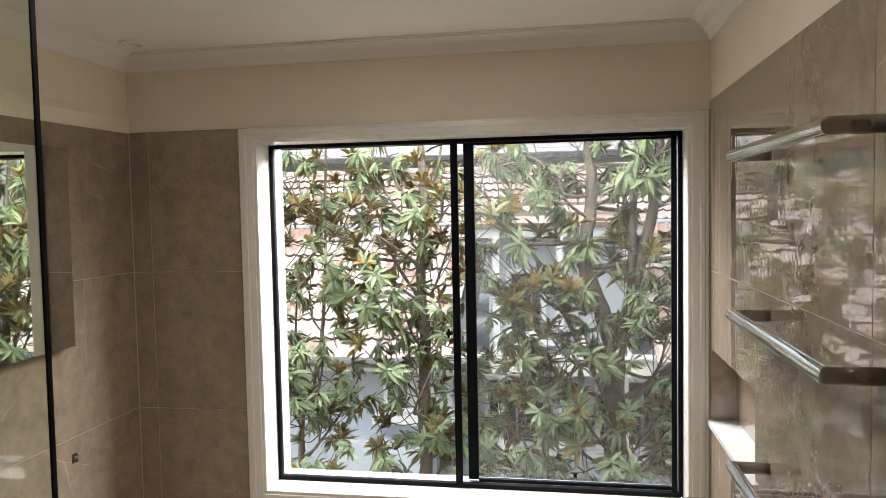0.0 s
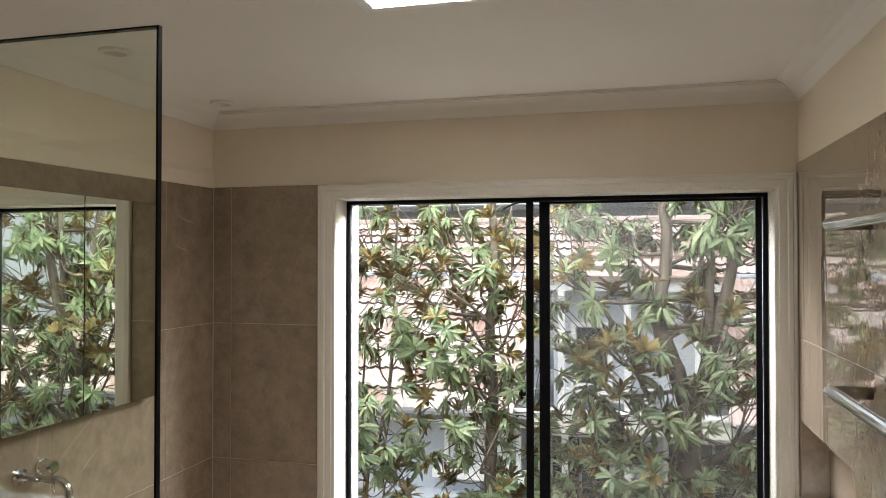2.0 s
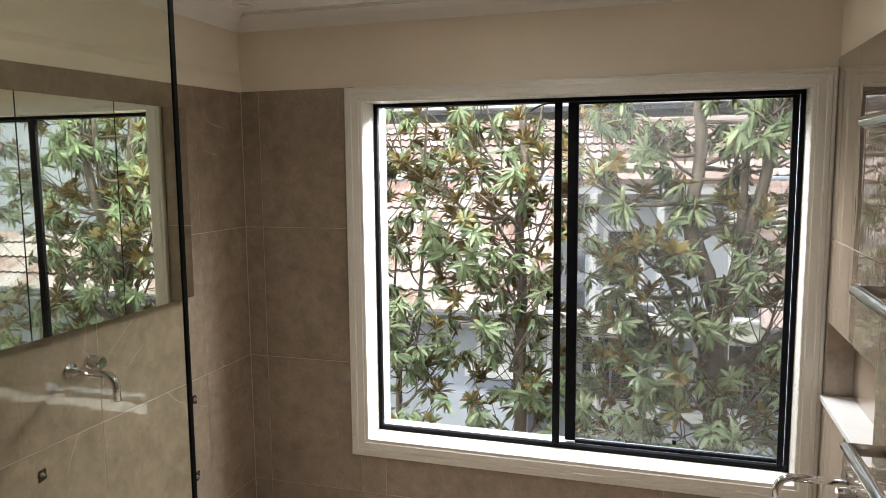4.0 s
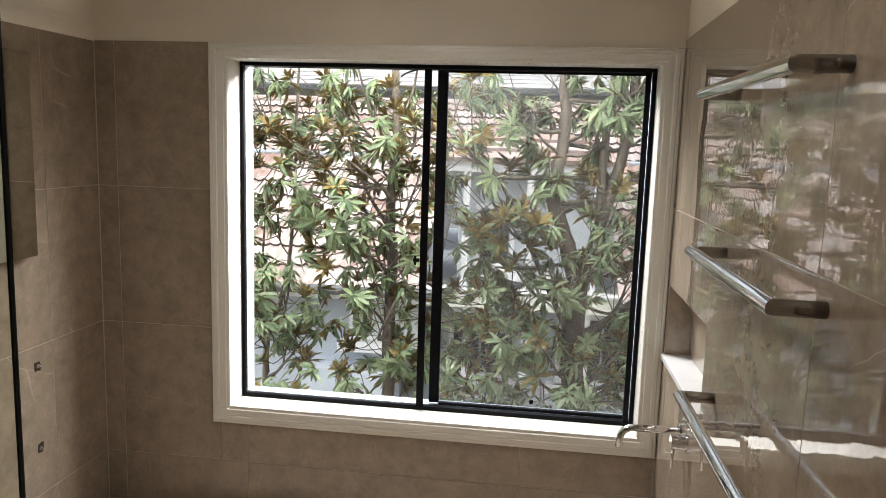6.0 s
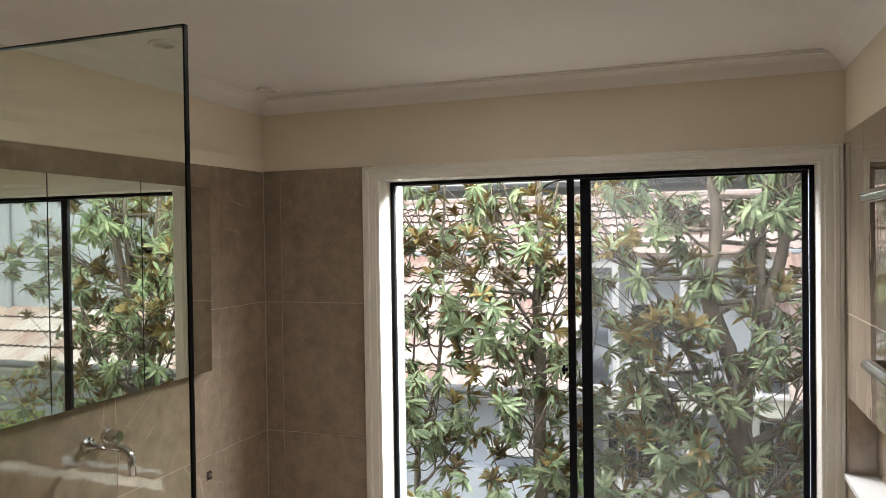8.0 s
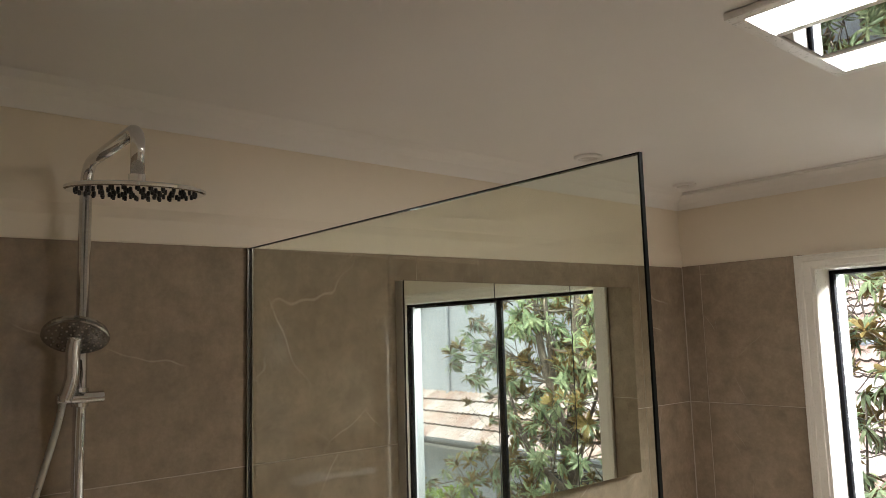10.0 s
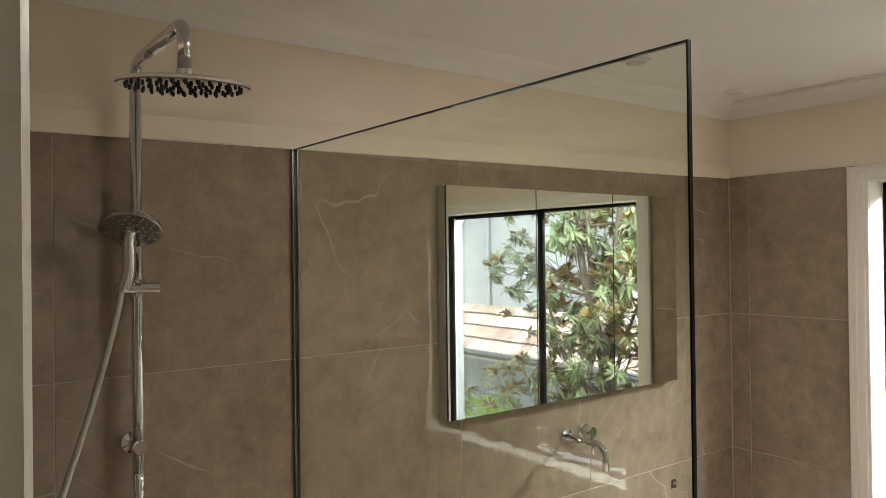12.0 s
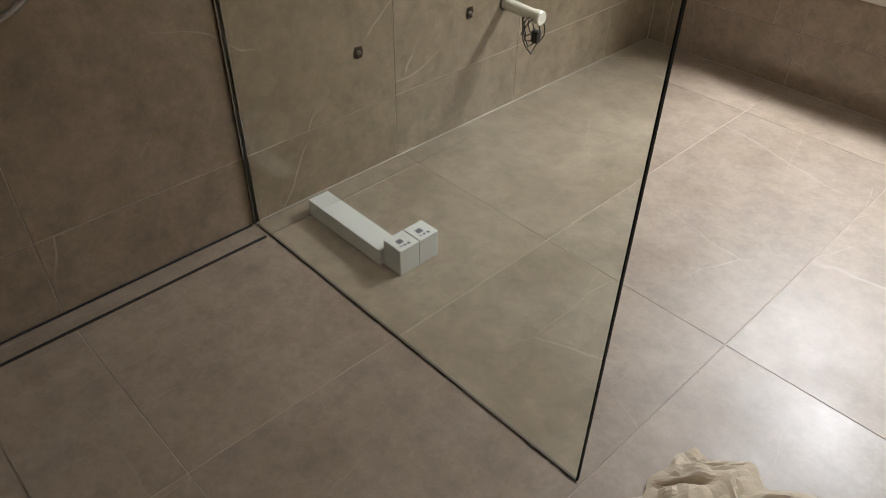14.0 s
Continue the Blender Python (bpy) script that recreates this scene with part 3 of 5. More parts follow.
# pale silicone beads where tiles meet
cb = bmesh.new()
for prof, ends in ((((XL, 0.0005), (XL + 0.003, 0.0005), (XL, 0.003)), ((GY_WALL + 0.01, YN - 0.001)),),):
    r0, r1 = [[cb.verts.new((x + 0.0002, y, z)) for x, z in prof] for y in ends]
    for k in range(3):
        cb.faces.new((r0[k], r0[(k + 1) % 3], r1[(k + 1) % 3], r1[k]))
tube(cb, [(XL + 0.0015, YN - 0.0015, 0.006), (XL + 0.0015, YN - 0.0015, TOP - 0.004)], 0.0025, 6)
tube(cb, [(XR - 0.0015, YN - 0.0015, 0.006), (XR - 0.0015, YN - 0.0015, 0.40)], 0.0025, 6)
tube(cb, [(XL + 0.006, YN - 0.0015, 0.0008), (XR - 0.004, YN - 0.0015, 0.0008)], 0.0016, 6)
tagged(part("silicone_bead", cb, M["caulk"]), "pale silicone beads along tile corners", "sealant", kind="structure")

# ---- outdoors: ground ----
gb = bmesh.new()
gn = 40
for i in range(gn + 1):
    for j in range(gn + 1):
        fx, fy = (i / gn * 2 - 1), (j / gn * 2 - 1)
        gb.verts.new((400 * fx * abs(fx), 10 + 400 * fy * abs(fy), -2.95 + 0.06 * noise.noise((i * 0.7, j * 0.7, 0.3))))
gb.verts.ensure_lookup_table()
for i in range(gn):
    for j in range(gn):
        a = i * (gn + 1) + j
        gb.faces.new([gb.verts[k] for k in (a, a + gn + 1, a + gn + 2, a + 1)])
tagged(part("ground", gb, M["ground"]), "garden soil with leaf litter", "ground", kind="structure")

# ---- shower screen ----
GY, GX, GZ = 1.078, -0.195, 2.008
screen = thing("shower_screen", "frameless clear glass shower screen fixed to the tiled wall", "shower screen")
gp = part("glass_panel", boxes((XL + 0.006, GX - 0.003, GY - 0.005, GY + 0.005, 0.0055, GZ - 0.003)), M["shower_glass"], screen, "clear faintly green glass")
gp.visible_shadow = False
part("polished_edge", boxes((GX - 0.0028, GX, GY - 0.0038, GY + 0.0038, 0.0055, GZ)), M["glass_edge"], screen, "dark polished glass edge")
part("polished_edge", boxes((XL + 0.006, GX - 0.003, GY - 0.0050, GY + 0.0050, GZ - 0.0020, GZ - 0.0004)), M["glass_edge"], screen, "dark polished glass edge")
for y0 in (GY - 0.0085, GY + 0.0055):
    part("wall_channel", boxes((XL + 0.0005, XL + 0.010, y0, y0 + 0.003, 0.004, GZ)), M["steel"], screen, "slim steel channel")
part("channel_seal", boxes((XL + 0.0005, XL + 0.0058, GY - 0.0054, GY + 0.0054, 0.004, GZ)), M["slot"], screen, "dark rubber in the channel")
part("floor_seal", boxes((XL + 0.0165, GX - 0.002, GY - 0.0040, GY + 0.0040, 0.0004, 0.003), (XL + 0.0165, GX - 0.002, GY - 0.0030, GY + 0.0030, 0.0032, 0.0052)), M["floor_seal"], screen, "dark seal along the floor")

# ---- mirror cabinet ----
CX, CY0, CY1, CZ0, CZ1 = -1.406, 1.568, 2.742, 1.192, 1.932
cab = thing("mirror_cabinet", "wall-hung cabinet with three mirrored doors", "cabinet")
part("body", boxes((XL, CX - 0.010, CY0, CY1, CZ0, CZ1), bevel=0.001), M["cabinet"], cab)
part("door_gap", boxes((CX - 0.0099, CX - 0.0056, CY0 + 0.004, CY1 - 0.004, CZ0 + 0.003, CZ1 - 0.003)), M["slot"], cab)
for a, b in ((CY0, 1.957), (1.957, 2.354), (2.354, CY1)):
    d = part("mirror_door", boxes((CX - 0.0055, CX - 0.001, a + 0.0022, b - 0.0022, CZ0 + 0.001, CZ1 - 0.001)), M["slot"], cab)
    part("mirror", boxes((CX - 0.0008, CX, a + 0.0024, b - 0.0024, CZ0 + 0.0015, CZ1 - 0.0015)), M["mirror"], d, "clear mirror glass")

# ---- basin tap ----
tap = thing("basin_tap", "chrome wall-mounted spout with a round lever mixer", "tap")
tb = bmesh.new()
tube(tb, [(XL + 0.006, 2.135, 1.050), (XL + 0.140, 2.135, 1.050)] + arc((XL + 0.140, 2.135, 1.008), 0.042, 90, 0, (1, 0, 0), (0, 0, 1)) + [(XL + 0.182, 2.135, 0.966)], 0.0125, 16)
part("spout", tb, M["chrome"], tap, smooth=True)
fl = bmesh.new()
lathe(fl, [(0, 0), (0.027, 0), (0.027, 0.006), (0.014, 0.009), (0, 0.009)], (XL, 2.135, 1.050), (1, 0, 0), 28)
part("wall_plate", fl, M["chrome"], tap)
fl = bmesh.new()
lathe(fl, [(0, 0), (0.026, 0), (0.026, 0.006), (0.021, 0.008), (0.021, 0.048), (0.019, 0.052), (0, 0.052)], (XL, 2.222, 1.058), (1, 0, 0), 28)
part("mixer_body", fl, M["chrome"], tap)
part("lever", tube(bmesh.new(), [(XL + 0.040, 2.222, 1.038), (XL + 0.046, 2.222, 1.010), (XL + 0.050, 2.222, 0.978)], [0.005, 0.004, 0.0035], 10), M["chrome"], tap, smooth=True)

# ---- power outlet ----
gpo = thing("power_outlet", "white double power outlet with switches on the tiled wall", "power outlet")
part("cover_plate", boxes((XL, XL + 0.011, 1.136, 1.256, 0.924, 0.994), bevel=0.003), M["white_plastic"], gpo)
for k in range(4):
    cy = 1.136 + 0.120 * (k % 2 * 0.5 + 0.25)
    cz = 0.945
    if k < 2:
        sl = bmesh.new()
        box(sl, XL + 0.0112, XL + 0.0118, cy - 0.009, cy - 0.0065, cz - 0.002, cz + 0.009)
        box(sl, XL + 0.0112, XL + 0.0118, cy + 0.0065, cy + 0.009, cz - 0.002, cz + 0.009)
        box(sl, XL + 0.0112, XL + 0.0118, cy - 0.0012, cy + 0.0012, cz - 0.015, cz - 0.006)
        part("socket", sl, M["slot"], gpo)
for cy in (1.164, 1.196, 1.228):
    part("switch", boxes((XL + 0.0112, XL + 0.0135, cy - 0.005, cy + 0.005, 0.970, 0.984), bevel=0.001), M["white_plastic"], gpo)

# ---- bracket holes cut for the missing vanity ----
for i, (hy, hz) in enumerate(((1.512, 0.753), (1.998, 0.753), (2.765, 0.753), (1.511, 0.427), (1.996, 0.427), (2.762, 0.425))):
    h = thing("bracket_hole", "rough square hole with a bolt in the tiled wall", "hole", "vanity bracket holes")
    rb = bmesh.new()
    random.seed(20 + i)
    ring = [(hy + 0.017 * math.copysign(min(1, abs(math.cos(a)) * 1.35), math.cos(a)) * random.uniform(0.8, 1.12), hz + 0.020 * math.copysign(min(1, abs(math.sin(a)) * 1.35), math.sin(a)) * random.uniform(0.8, 1.1)) for a in (2 * math.pi * k / 14 for k in range(14))]
    fr = [rb.verts.new((XL + 0.0008, y, z)) for y, z in ring]
    bk = [rb.verts.new((XL - 0.004, y, z)) for y, z in ring]
    rb.faces.new(fr)
    for k in range(14):
        rb.faces.new((fr[k], fr[(k + 1) % 14], bk[(k + 1) % 14], bk[k]))
    part("cut", rb, M["hole"], h)
    bb = bmesh.new()
    lathe(bb, [(0, 0), (0.0075, 0), (0.0075, 0.004), (0.004, 0.005), (0.004, 0.012), (0, 0.013)], (XL + 0.0008, hy + random.uniform(-0.003, 0.003), hz + random.uniform(-0.004, 0.004)), (1, 0, 0), 10)
    part("bolt", bb, M["plug"], h)

# ---- waste pipe with coiled cables ----
waste = thing("waste_pipe", "cream plastic waste pipe stub out of the wall", "pipe")
wb = bmesh.new()
tube(wb, [(XL, 2.176, 0.418), (XL + 0.165, 2.172, 0.412)], 0.021, 24)
part("stub", wb, M["pvc"], waste, smooth=False)
wb = bmesh.new()
lathe(wb, [(0, 0), (0.0255, 0.0), (0.0255, 0.022), (0.022, 0.026), (0, 0.026)], (XL + 0.150, 2.172, 0.4125), (1, 0, -0.03), 24)
part("end_cap", wb, M["pvc"], waste)
wb = bmesh.new()
lathe(wb, [(0.0, 0.0), (0.029, 0.0), (0.029, 0.001), (0.0, 0.001)], (XL + 0.0006, 2.176, 0.420), (1, 0, 0), 20)
part("rough_hole", wb, M["hole"], waste)
cables = thing("cable_coil", "loose coil of thin black cables hung over the waste pipe", "cable")
random.seed(5)
for k in range(4):
    r = 0.030 + 0.010 * k
    c = Vector((XL + 0.11 + 0.012 * k, 2.172, 0.385 - r * 0.55))
    pts = [c + Vector((0.012 * math.sin(3 * a + k), r * 0.75 * math.sin(a), r * 1.25 * math.cos(a) + random.uniform(-0.003, 0.003))) for a in (2 * math.pi * i / 18 for i in range(18))]
    part("cable", tube(bmesh.new(), smooth_path(pts + [pts[0]], 3), 0.0022, 6, caps=False), M["cable"], cables, smooth=True)
part("plug", boxes((XL + 0.138, XL + 0.168, 2.165, 2.187, 0.318, 0.362), bevel=0.004), M["cable"], cables)

# ---- shower set ----
PX, PY = XL + 0.06, 0.650
rail = thing("shower_rail", "chrome twin shower rail with overhead rose and hand piece", "shower")
sb = bmesh.new()
tube(sb, [(PX, PY, 1.21), (PX, PY, 2.117)] + arc((PX + 0.055, PY, 2.117), 0.055, 180, 90, (1, 0, 0), (0, 0, 1)) + [(-1.06, PY, 2.172)] + arc((-1.06, PY, 2.137), 0.035, 90, 0, (1, 0, 0), (0, 0, 1)) + [(-1.025, PY, 2.078)], 0.0135, 18)
part("riser", sb, M["chrome"], rail, smooth=True)
sb = bmesh.new()
HX, HZ = -1.025, 2.050
LEAN = (0.080, -0.025, 1.0)
lean_q = Vector((0, 0, 1)).rotation_difference(Vector(LEAN))
lathe(sb, [(0, 0.03), (0.016, 0.03), (0.016, 0.012), (0.03, 0.008), (0.120, 0.004), (0.126, 0.001), (0.126, -0.004), (0.122, -0.006), (0, -0.006)], (HX, PY, HZ), LEAN, 48)
rose = part("shower_rose", sb, M["chrome"], rail, "wide round thin overhead rose")
nb = bmesh.new()
lathe(nb, [(0, -0.006), (0.0035, -0.006), (0.0028, -0.011), (0, -0.011)], (0, 0, 0), (0, 0, 1), 6)
nozzle = part("nozzle", nb, M["rubber"], rose, "black rubber nozzle")
spots_of = [(ring, 2 * math.pi * k / n + ring * 9) for ring, n in ((0.02, 6), (0.042, 12), (0.064, 18), (0.086, 24), (0.106, 30)) for k in range(n)]
for i, (ring, a) in enumerate(spots_of):
    o = nozzle if i == 0 else new("nozzle", nozzle.data)
    o.parent = rose
    o.matrix_basis = Matrix.Translation((HX, PY, HZ)) @ lean_q.to_matrix().to_4x4() @ pose(ring * math.cos(a), ring * math.sin(a), 0)
for z in (1.275, 1.800):
    sb = bmesh.new()
    lathe(sb, [(0, 0), (0.026, 0), (0.026, 0.008), (0.012, 0.012), (0.012, 0.06), (0, 0.06)], (XL, PY, z), (1, 0, 0), 24)
    lathe(sb, [(0, -0.012), (0.018, -0.012), (0.018, 0.016), (0.015, 0.02), (0, 0.02)], (PX, PY, z), (1, 0, 0), 24)
    part("wall_bracket", sb, M["chrome"], rail)
sb = bmesh.new()
tube(sb, [(PX, PY, 1.215), (PX, PY, 1.175), (PX, PY, 1.12)], [0.015, 0.012, 0.009], 14)
part("hose_outlet", sb, M["chrome"], rail, smooth=True)
sb = bmesh.new()
tube(sb, [(PX + 0.012, PY - 0.050, 1.645), (PX + 0.012, PY + 0.045, 1.645)], 0.013, 16)
tube(sb, [(PX, PY, 1.625), (PX, PY, 1.665)], 0.018, 16)
part("slider", sb, M["chrome"], rail, smooth=False)
sb = bmesh.new()
tube(sb, smooth_path([(PX + 0.020, PY - 0.036, 1.640), (PX + 0.030, PY - 0.025, 1.69), (PX + 0.055, PY - 0.030, 1.755), (PX + 0.075, PY - 0.030, 1.782)]), 0.0150, 14)
hand = part("hand_piece", sb, M["chrome"], rail, "chrome hand shower with a round face", smooth=True)
sb = bmesh.new()
fax = Vector((0.48, -0.22, -0.85)).normalized()
lathe(sb, [(0, -0.020), (0.035, -0.018), (0.063, -0.008), (0.067, 0.000), (0.067, 0.006), (0.064, 0.008), (0, 0.008)], (PX + 0.075, PY - 0.030, 1.782), tuple(fax), 36)
part("spray_head", sb, M["steel"], hand)
sb = bmesh.new()
q = Vector((0, 0, 1)).rotation_difference(fax)
for ring, n in ((0.0, 1), (0.015, 6), (0.030, 12), (0.046, 18), (0.056, 12)):
    for k in range(n):
        a = 2 * math.pi * k / n
        c = Vector((PX + 0.075, PY - 0.030, 1.782)) + q @ Vector((ring * math.cos(a), ring * math.sin(a), 0.0082))
        lathe(sb, [(0, 0), (0.0024, 0), (0.0018, 0.002), (0, 0.002)], tuple(c), tuple(fax), 6)
part("spray_nozzles", sb, M["caulk"], hand)
hose = smooth_path([(PX, PY, 1.13), (PX + 0.004, PY + 0.015, 1.02), (PX + 0.010, PY + 0.030, 0.92), (PX + 0.012, PY - 0.005, 0.835), (PX + 0.012, PY - 0.085, 0.795),
                    (PX + 0.012, PY - 0.175, 0.825), (PX + 0.014, PY - 0.215, 0.93), (PX + 0.016, PY - 0.185, 1.12), (PX + 0.020, PY - 0.105, 1.38), (PX + 0.020, PY - 0.055, 1.56), (PX + 0.020, PY - 0.038, 1.640)], 26)
part("hose", tube(bmesh.new(), hose, [0.0074 if k % 2 else 0.0071 for k in range(len(hose))], 10), M["hose"], rail, "ribbed metal hose", smooth=True)

# ---- floor drain ----
drain = thing("floor_drain", "long tile-insert floor drain along the shower wall", "drain")
part("slot_frame", boxes((XL + 0.0015, XL + 0.0100, YS, GY - 0.016, -0.002, 0.0014)), M["slot"], drain)
part("slot_frame", boxes((XL + 0.0765, XL + 0.0845, YS, GY - 0.016, -0.002, 0.0014)), M["slot"], drain)
part("steel_lip", boxes((XL + 0.0845, XL + 0.0865, YS, GY - 0.016, -0.002, 0.0015)), M["steel"], drain)

# ---- heated towel rails ----
for i, rz in enumerate((1.806, 1.378, 0.962)):
    tr = thing("towel_rail", "chrome round heated towel rail on the tiled wall", "towel rail", "heated towel rails")
    y0, y1, bx = 1.625, 2.345, XR - 0.093
    R, seg = 0.016, 24
    turns = [2 * math.pi * k / seg for k in range(seg)]
    tb = bmesh.new()
    ends = [[tb.verts.new((bx + R * math.cos(a), yy + sg * R * math.cos(a), rz + R * math.sin(a))) for a in turns] for yy, sg in ((y0, 1), (y1, -1))]
    for k in range(seg):
        tb.faces.new((ends[0][k], ends[0][(k + 1) % seg], ends[1][(k + 1) % seg], ends[1][k]))
    part("bar", tb, M["chrome"], tr, smooth=True)
    for yy, sg in ((y0, 1), (y1, -1)):
        tb = bmesh.new()
        rings = [[tb.verts.new((x + c * R * math.cos(a), yy + sg * R * math.cos(a), rz + R * math.sin(a))) for a in turns] for x, c in ((bx, 1), (XR + 0.0005, 0))]
        for k in range(seg):
            tb.faces.new((rings[0][k], rings[0][(k + 1) % seg], rings[1][(k + 1) % seg], rings[1][k]))
        tb.faces.new(rings[1])
        st = part("stand_off", tb, M["steel"], tr, smooth=True)
        if yy == y0:
            part("sticker", boxes((bx + 0.034, bx + 0.062, y0 - 0.0168, y0 - 0.0150, rz - 0.006, rz + 0.006)), M["plug"], st)

# ---- bath spout on the wall under the shelf ----
bt = thing("bath_spout", "chrome wall spout with a mixer below the recessed shelf", "tap")
BY, BZ = 2.72, 0.715
tb = bmesh.new()
tube(tb, [(XR - 0.004, BY, BZ), (XR - 0.16, BY, BZ)] + arc((XR - 0.16, BY, BZ - 0.045), 0.045, 90, 0, (-1, 0, 0), (0, 0, 1)) + [(XR - 0.205, BY, BZ - 0.070)], 0.0125, 16)
part("spout", tb, M["chrome"], bt, smooth=True)
tb = bmesh.new()
lathe(tb, [(0, 0), (0.03, 0), (0.03, 0.007), (0.015, 0.01), (0, 0.01)], (XR, BY, BZ), (-1, 0, 0), 28)
part("wall_plate", tb, M["chrome"], bt)
tb = bmesh.new()
lathe(tb, [(0, 0), (0.030, 0), (0.030, 0.007), (0.023, 0.009), (0.023, 0.055), (0, 0.056)], (XR, BY - 0.10, BZ), (-1, 0, 0), 28)
part("mixer_body", tb, M["chrome"], bt)
part("lever", tube(bmesh.new(), [(XR - 0.045, BY - 0.10, BZ - 0.02), (XR - 0.048, BY - 0.10, BZ - 0.09)], [0.006, 0.0045], 10), M["chrome"], bt, smooth=True)

# ---- ceiling heater and lamp unit ----
LX0, LX1, LY0, LY1, LZ = -0.285, 0.085, 1.515, 2.045, 2.350
unit = thing("heater_lamp", "square white ceiling heater unit with two lit panels", "ceiling light")
uf = bmesh.new()
for s in ((LX0, LX1, LY0, 1.545, LZ, CEIL), (LX0, LX1, 2.020, LY1, LZ, CEIL), (LX0, -0.256, 1.545, 2.020, LZ, CEIL), (0.030, LX1, 1.545, 2.020, LZ, CEIL),
          (-0.256, 0.030, 1.668, 1.690, LZ + 0.002, CEIL), (-0.256, 0.030, 1.885, 1.907, LZ + 0.002, CEIL)):
    box(uf, *s, bevel=0.002)
part("frame", uf, M["white_plastic"], unit)
part("lit_panel", boxes((-0.256, 0.030, 1.545, 1.668, LZ + 0.003, CEIL - 0.004)), M["led"], unit, "bright white diffuser")
part("lit_panel", boxes((-0.256, 0.030, 1.907, 2.020, LZ + 0.003, CEIL - 0.004)), M["led"], unit, "bright white diffuser")
part("heater_panel", boxes((-0.256, 0.030, 1.690, 1.885, LZ + 0.005, CEIL - 0.004)), M["heater_glass"], unit, "dark reflective heater glass")
for k in range(2):
    part("vent_slot", boxes((0.044 + 0.018 * k, 0.052 + 0.018 * k, 1.56, 2.00, LZ - 0.0008, LZ + 0.001)), M["slot"], unit)

for x, y in ((-1.265, 2.965), (-1.18, 2.215)):
    dl = thing("downlight", "small round recessed ceiling downlight, unlit", "ceiling light", "recessed downlights")
    db = bmesh.new()
    lathe(db, [(0.048, 0.0), (0.048, -0.005), (0.044, -0.010), (0.034, -0.010), (0.032, 0.0), (0.048, 0.0)], (x, y, CEIL - 0.0004), (0, 0, 1), 32)
    part("rim", db, M["ceiling"], dl)
    db = bmesh.new()
    lathe(db, [(0, -0.0012), (0.0325, -0.0012), (0.0325, -0.0004), (0, -0.0004)], (x, y, CEIL), (0, 0, 1), 28)
    part("lens", db, M["cabinet"], dl)

# ---- cartons and paper on the floor ----
def carton(name, x0, x1, y0, y1, h, label):
    c = thing(name, label, "box")
    part("carton", boxes((x0, x1, y0, y1, 0.001, h), bevel=0.0015), M["card"], c)
    return c


carton("long_carton", -1.372, -1.030, 1.226, 1.300, 0.056, "long narrow white cardboard carton lying on the floor")
for i, (a, b) in enumerate(((1.2395, 1.3115), (1.3135, 1.385))):
    c = carton("small_carton", -1.026, -0.954, a, b, 0.088, "small white cardboard carton with grey print on top")
    part("flap_seam", boxes((-1.024, -0.956, a + 0.0005, a + 0.002, 0.0881, 0.0886)), M["print"], c)
    part("print_mark", boxes((-1.000, -0.982, a + 0.020, a + 0.040, 0.0881, 0.0885)), M["print"], c)
    for k in range(3):
        part("print_bar", boxes((-0.974, -0.969 + 0.002 * k, a + 0.014 + 0.014 * k, a + 0.022 + 0.014 * k, 0.0881, 0.0885)), M["print"], c)

pb = bmesh.new()
PN = 36
for i in range(PN + 1):
    for j in range(PN + 1):
        u, v = i / PN, j / PN
        fold = abs(noise.noise((u * 4 + 2, v * 4, 0.5))) * 0.06 + abs(noise.noise((u * 9, v * 9 + 4, 2.5))) * 0.025
        x = -0.12 + 0.34 * u + 0.05 * v + 0.035 * noise.noise((v * 5, 1.0, u))
        y = 0.98 + 0.36 * v + 0.07 * u + 0.045 * noise.noise((u * 5, 4.0, v))
        pb.verts.new((x, y, 0.003 + fold * min(1, 5 * min(u, 1 - u, v, 1 - v) + 0.35)))
pb.verts.ensure_lookup_table()
for i in range(PN):
    for j in range(PN):
        a = i * (PN + 1) + j
        pb.faces.new([pb.verts[k] for k in (a, a + PN + 1, a + PN + 2, a + 1)])
paper = part("crumpled_paper", pb, M["paper"])
sol = paper.modifiers.new("thickness", "SOLIDIFY")
sol.thickness = 0.0012
tagged(paper, "crumpled sheet of buff paper on the floor", "paper")

# ---- neighbouring house ----
EY, EZ, PITCH = 10.0, -0.36, 30.0
UY, UZ, LOW = 14.5, 1.44, 8
CO, SI = math.cos(radians(PITCH)), math.sin(radians(PITCH))
house = thing("neighbour_house", "neighbouring rendered house with an old terracotta tile roof", "house")
HX0, HX1 = -9.0, 15.0
VX0, VX1 = -0.95, 1.60      # the open verandah between the eaves
part("wall", boxes((HX0 + 0.5, -1.75, EY + 0.55, EY + 9, -3.0, EZ - 0.12), (-1.75, HX1, EY + 1.6, EY + 9, -3.0, EZ - 0.12)), M["render_blue"], house, "grey-blue rendered wall")
part("roof_deck", boxes((HX0, VX0, 0.0, 3.6, -0.10, -0.03), (VX1, HX1, 0.0, 3.6, -0.10, -0.03)), M["gutter"], house, m=pose(0, EY, EZ, PITCH, 0, 0))
part("roof_deck", boxes((HX0, 7.4, 0.0, 3.1, -0.10, -0.03)), M["gutter"], house, m=pose(0, UY, UZ, 22, 0, 0))
part("soffit", boxes((HX0, VX0, EY + 0.02, EY + 1.7, EZ - 0.16, EZ - 0.11), (VX1, HX1, EY + 0.02, EY + 1.7, EZ - 0.16, EZ - 0.11)), M["render_white"], house)
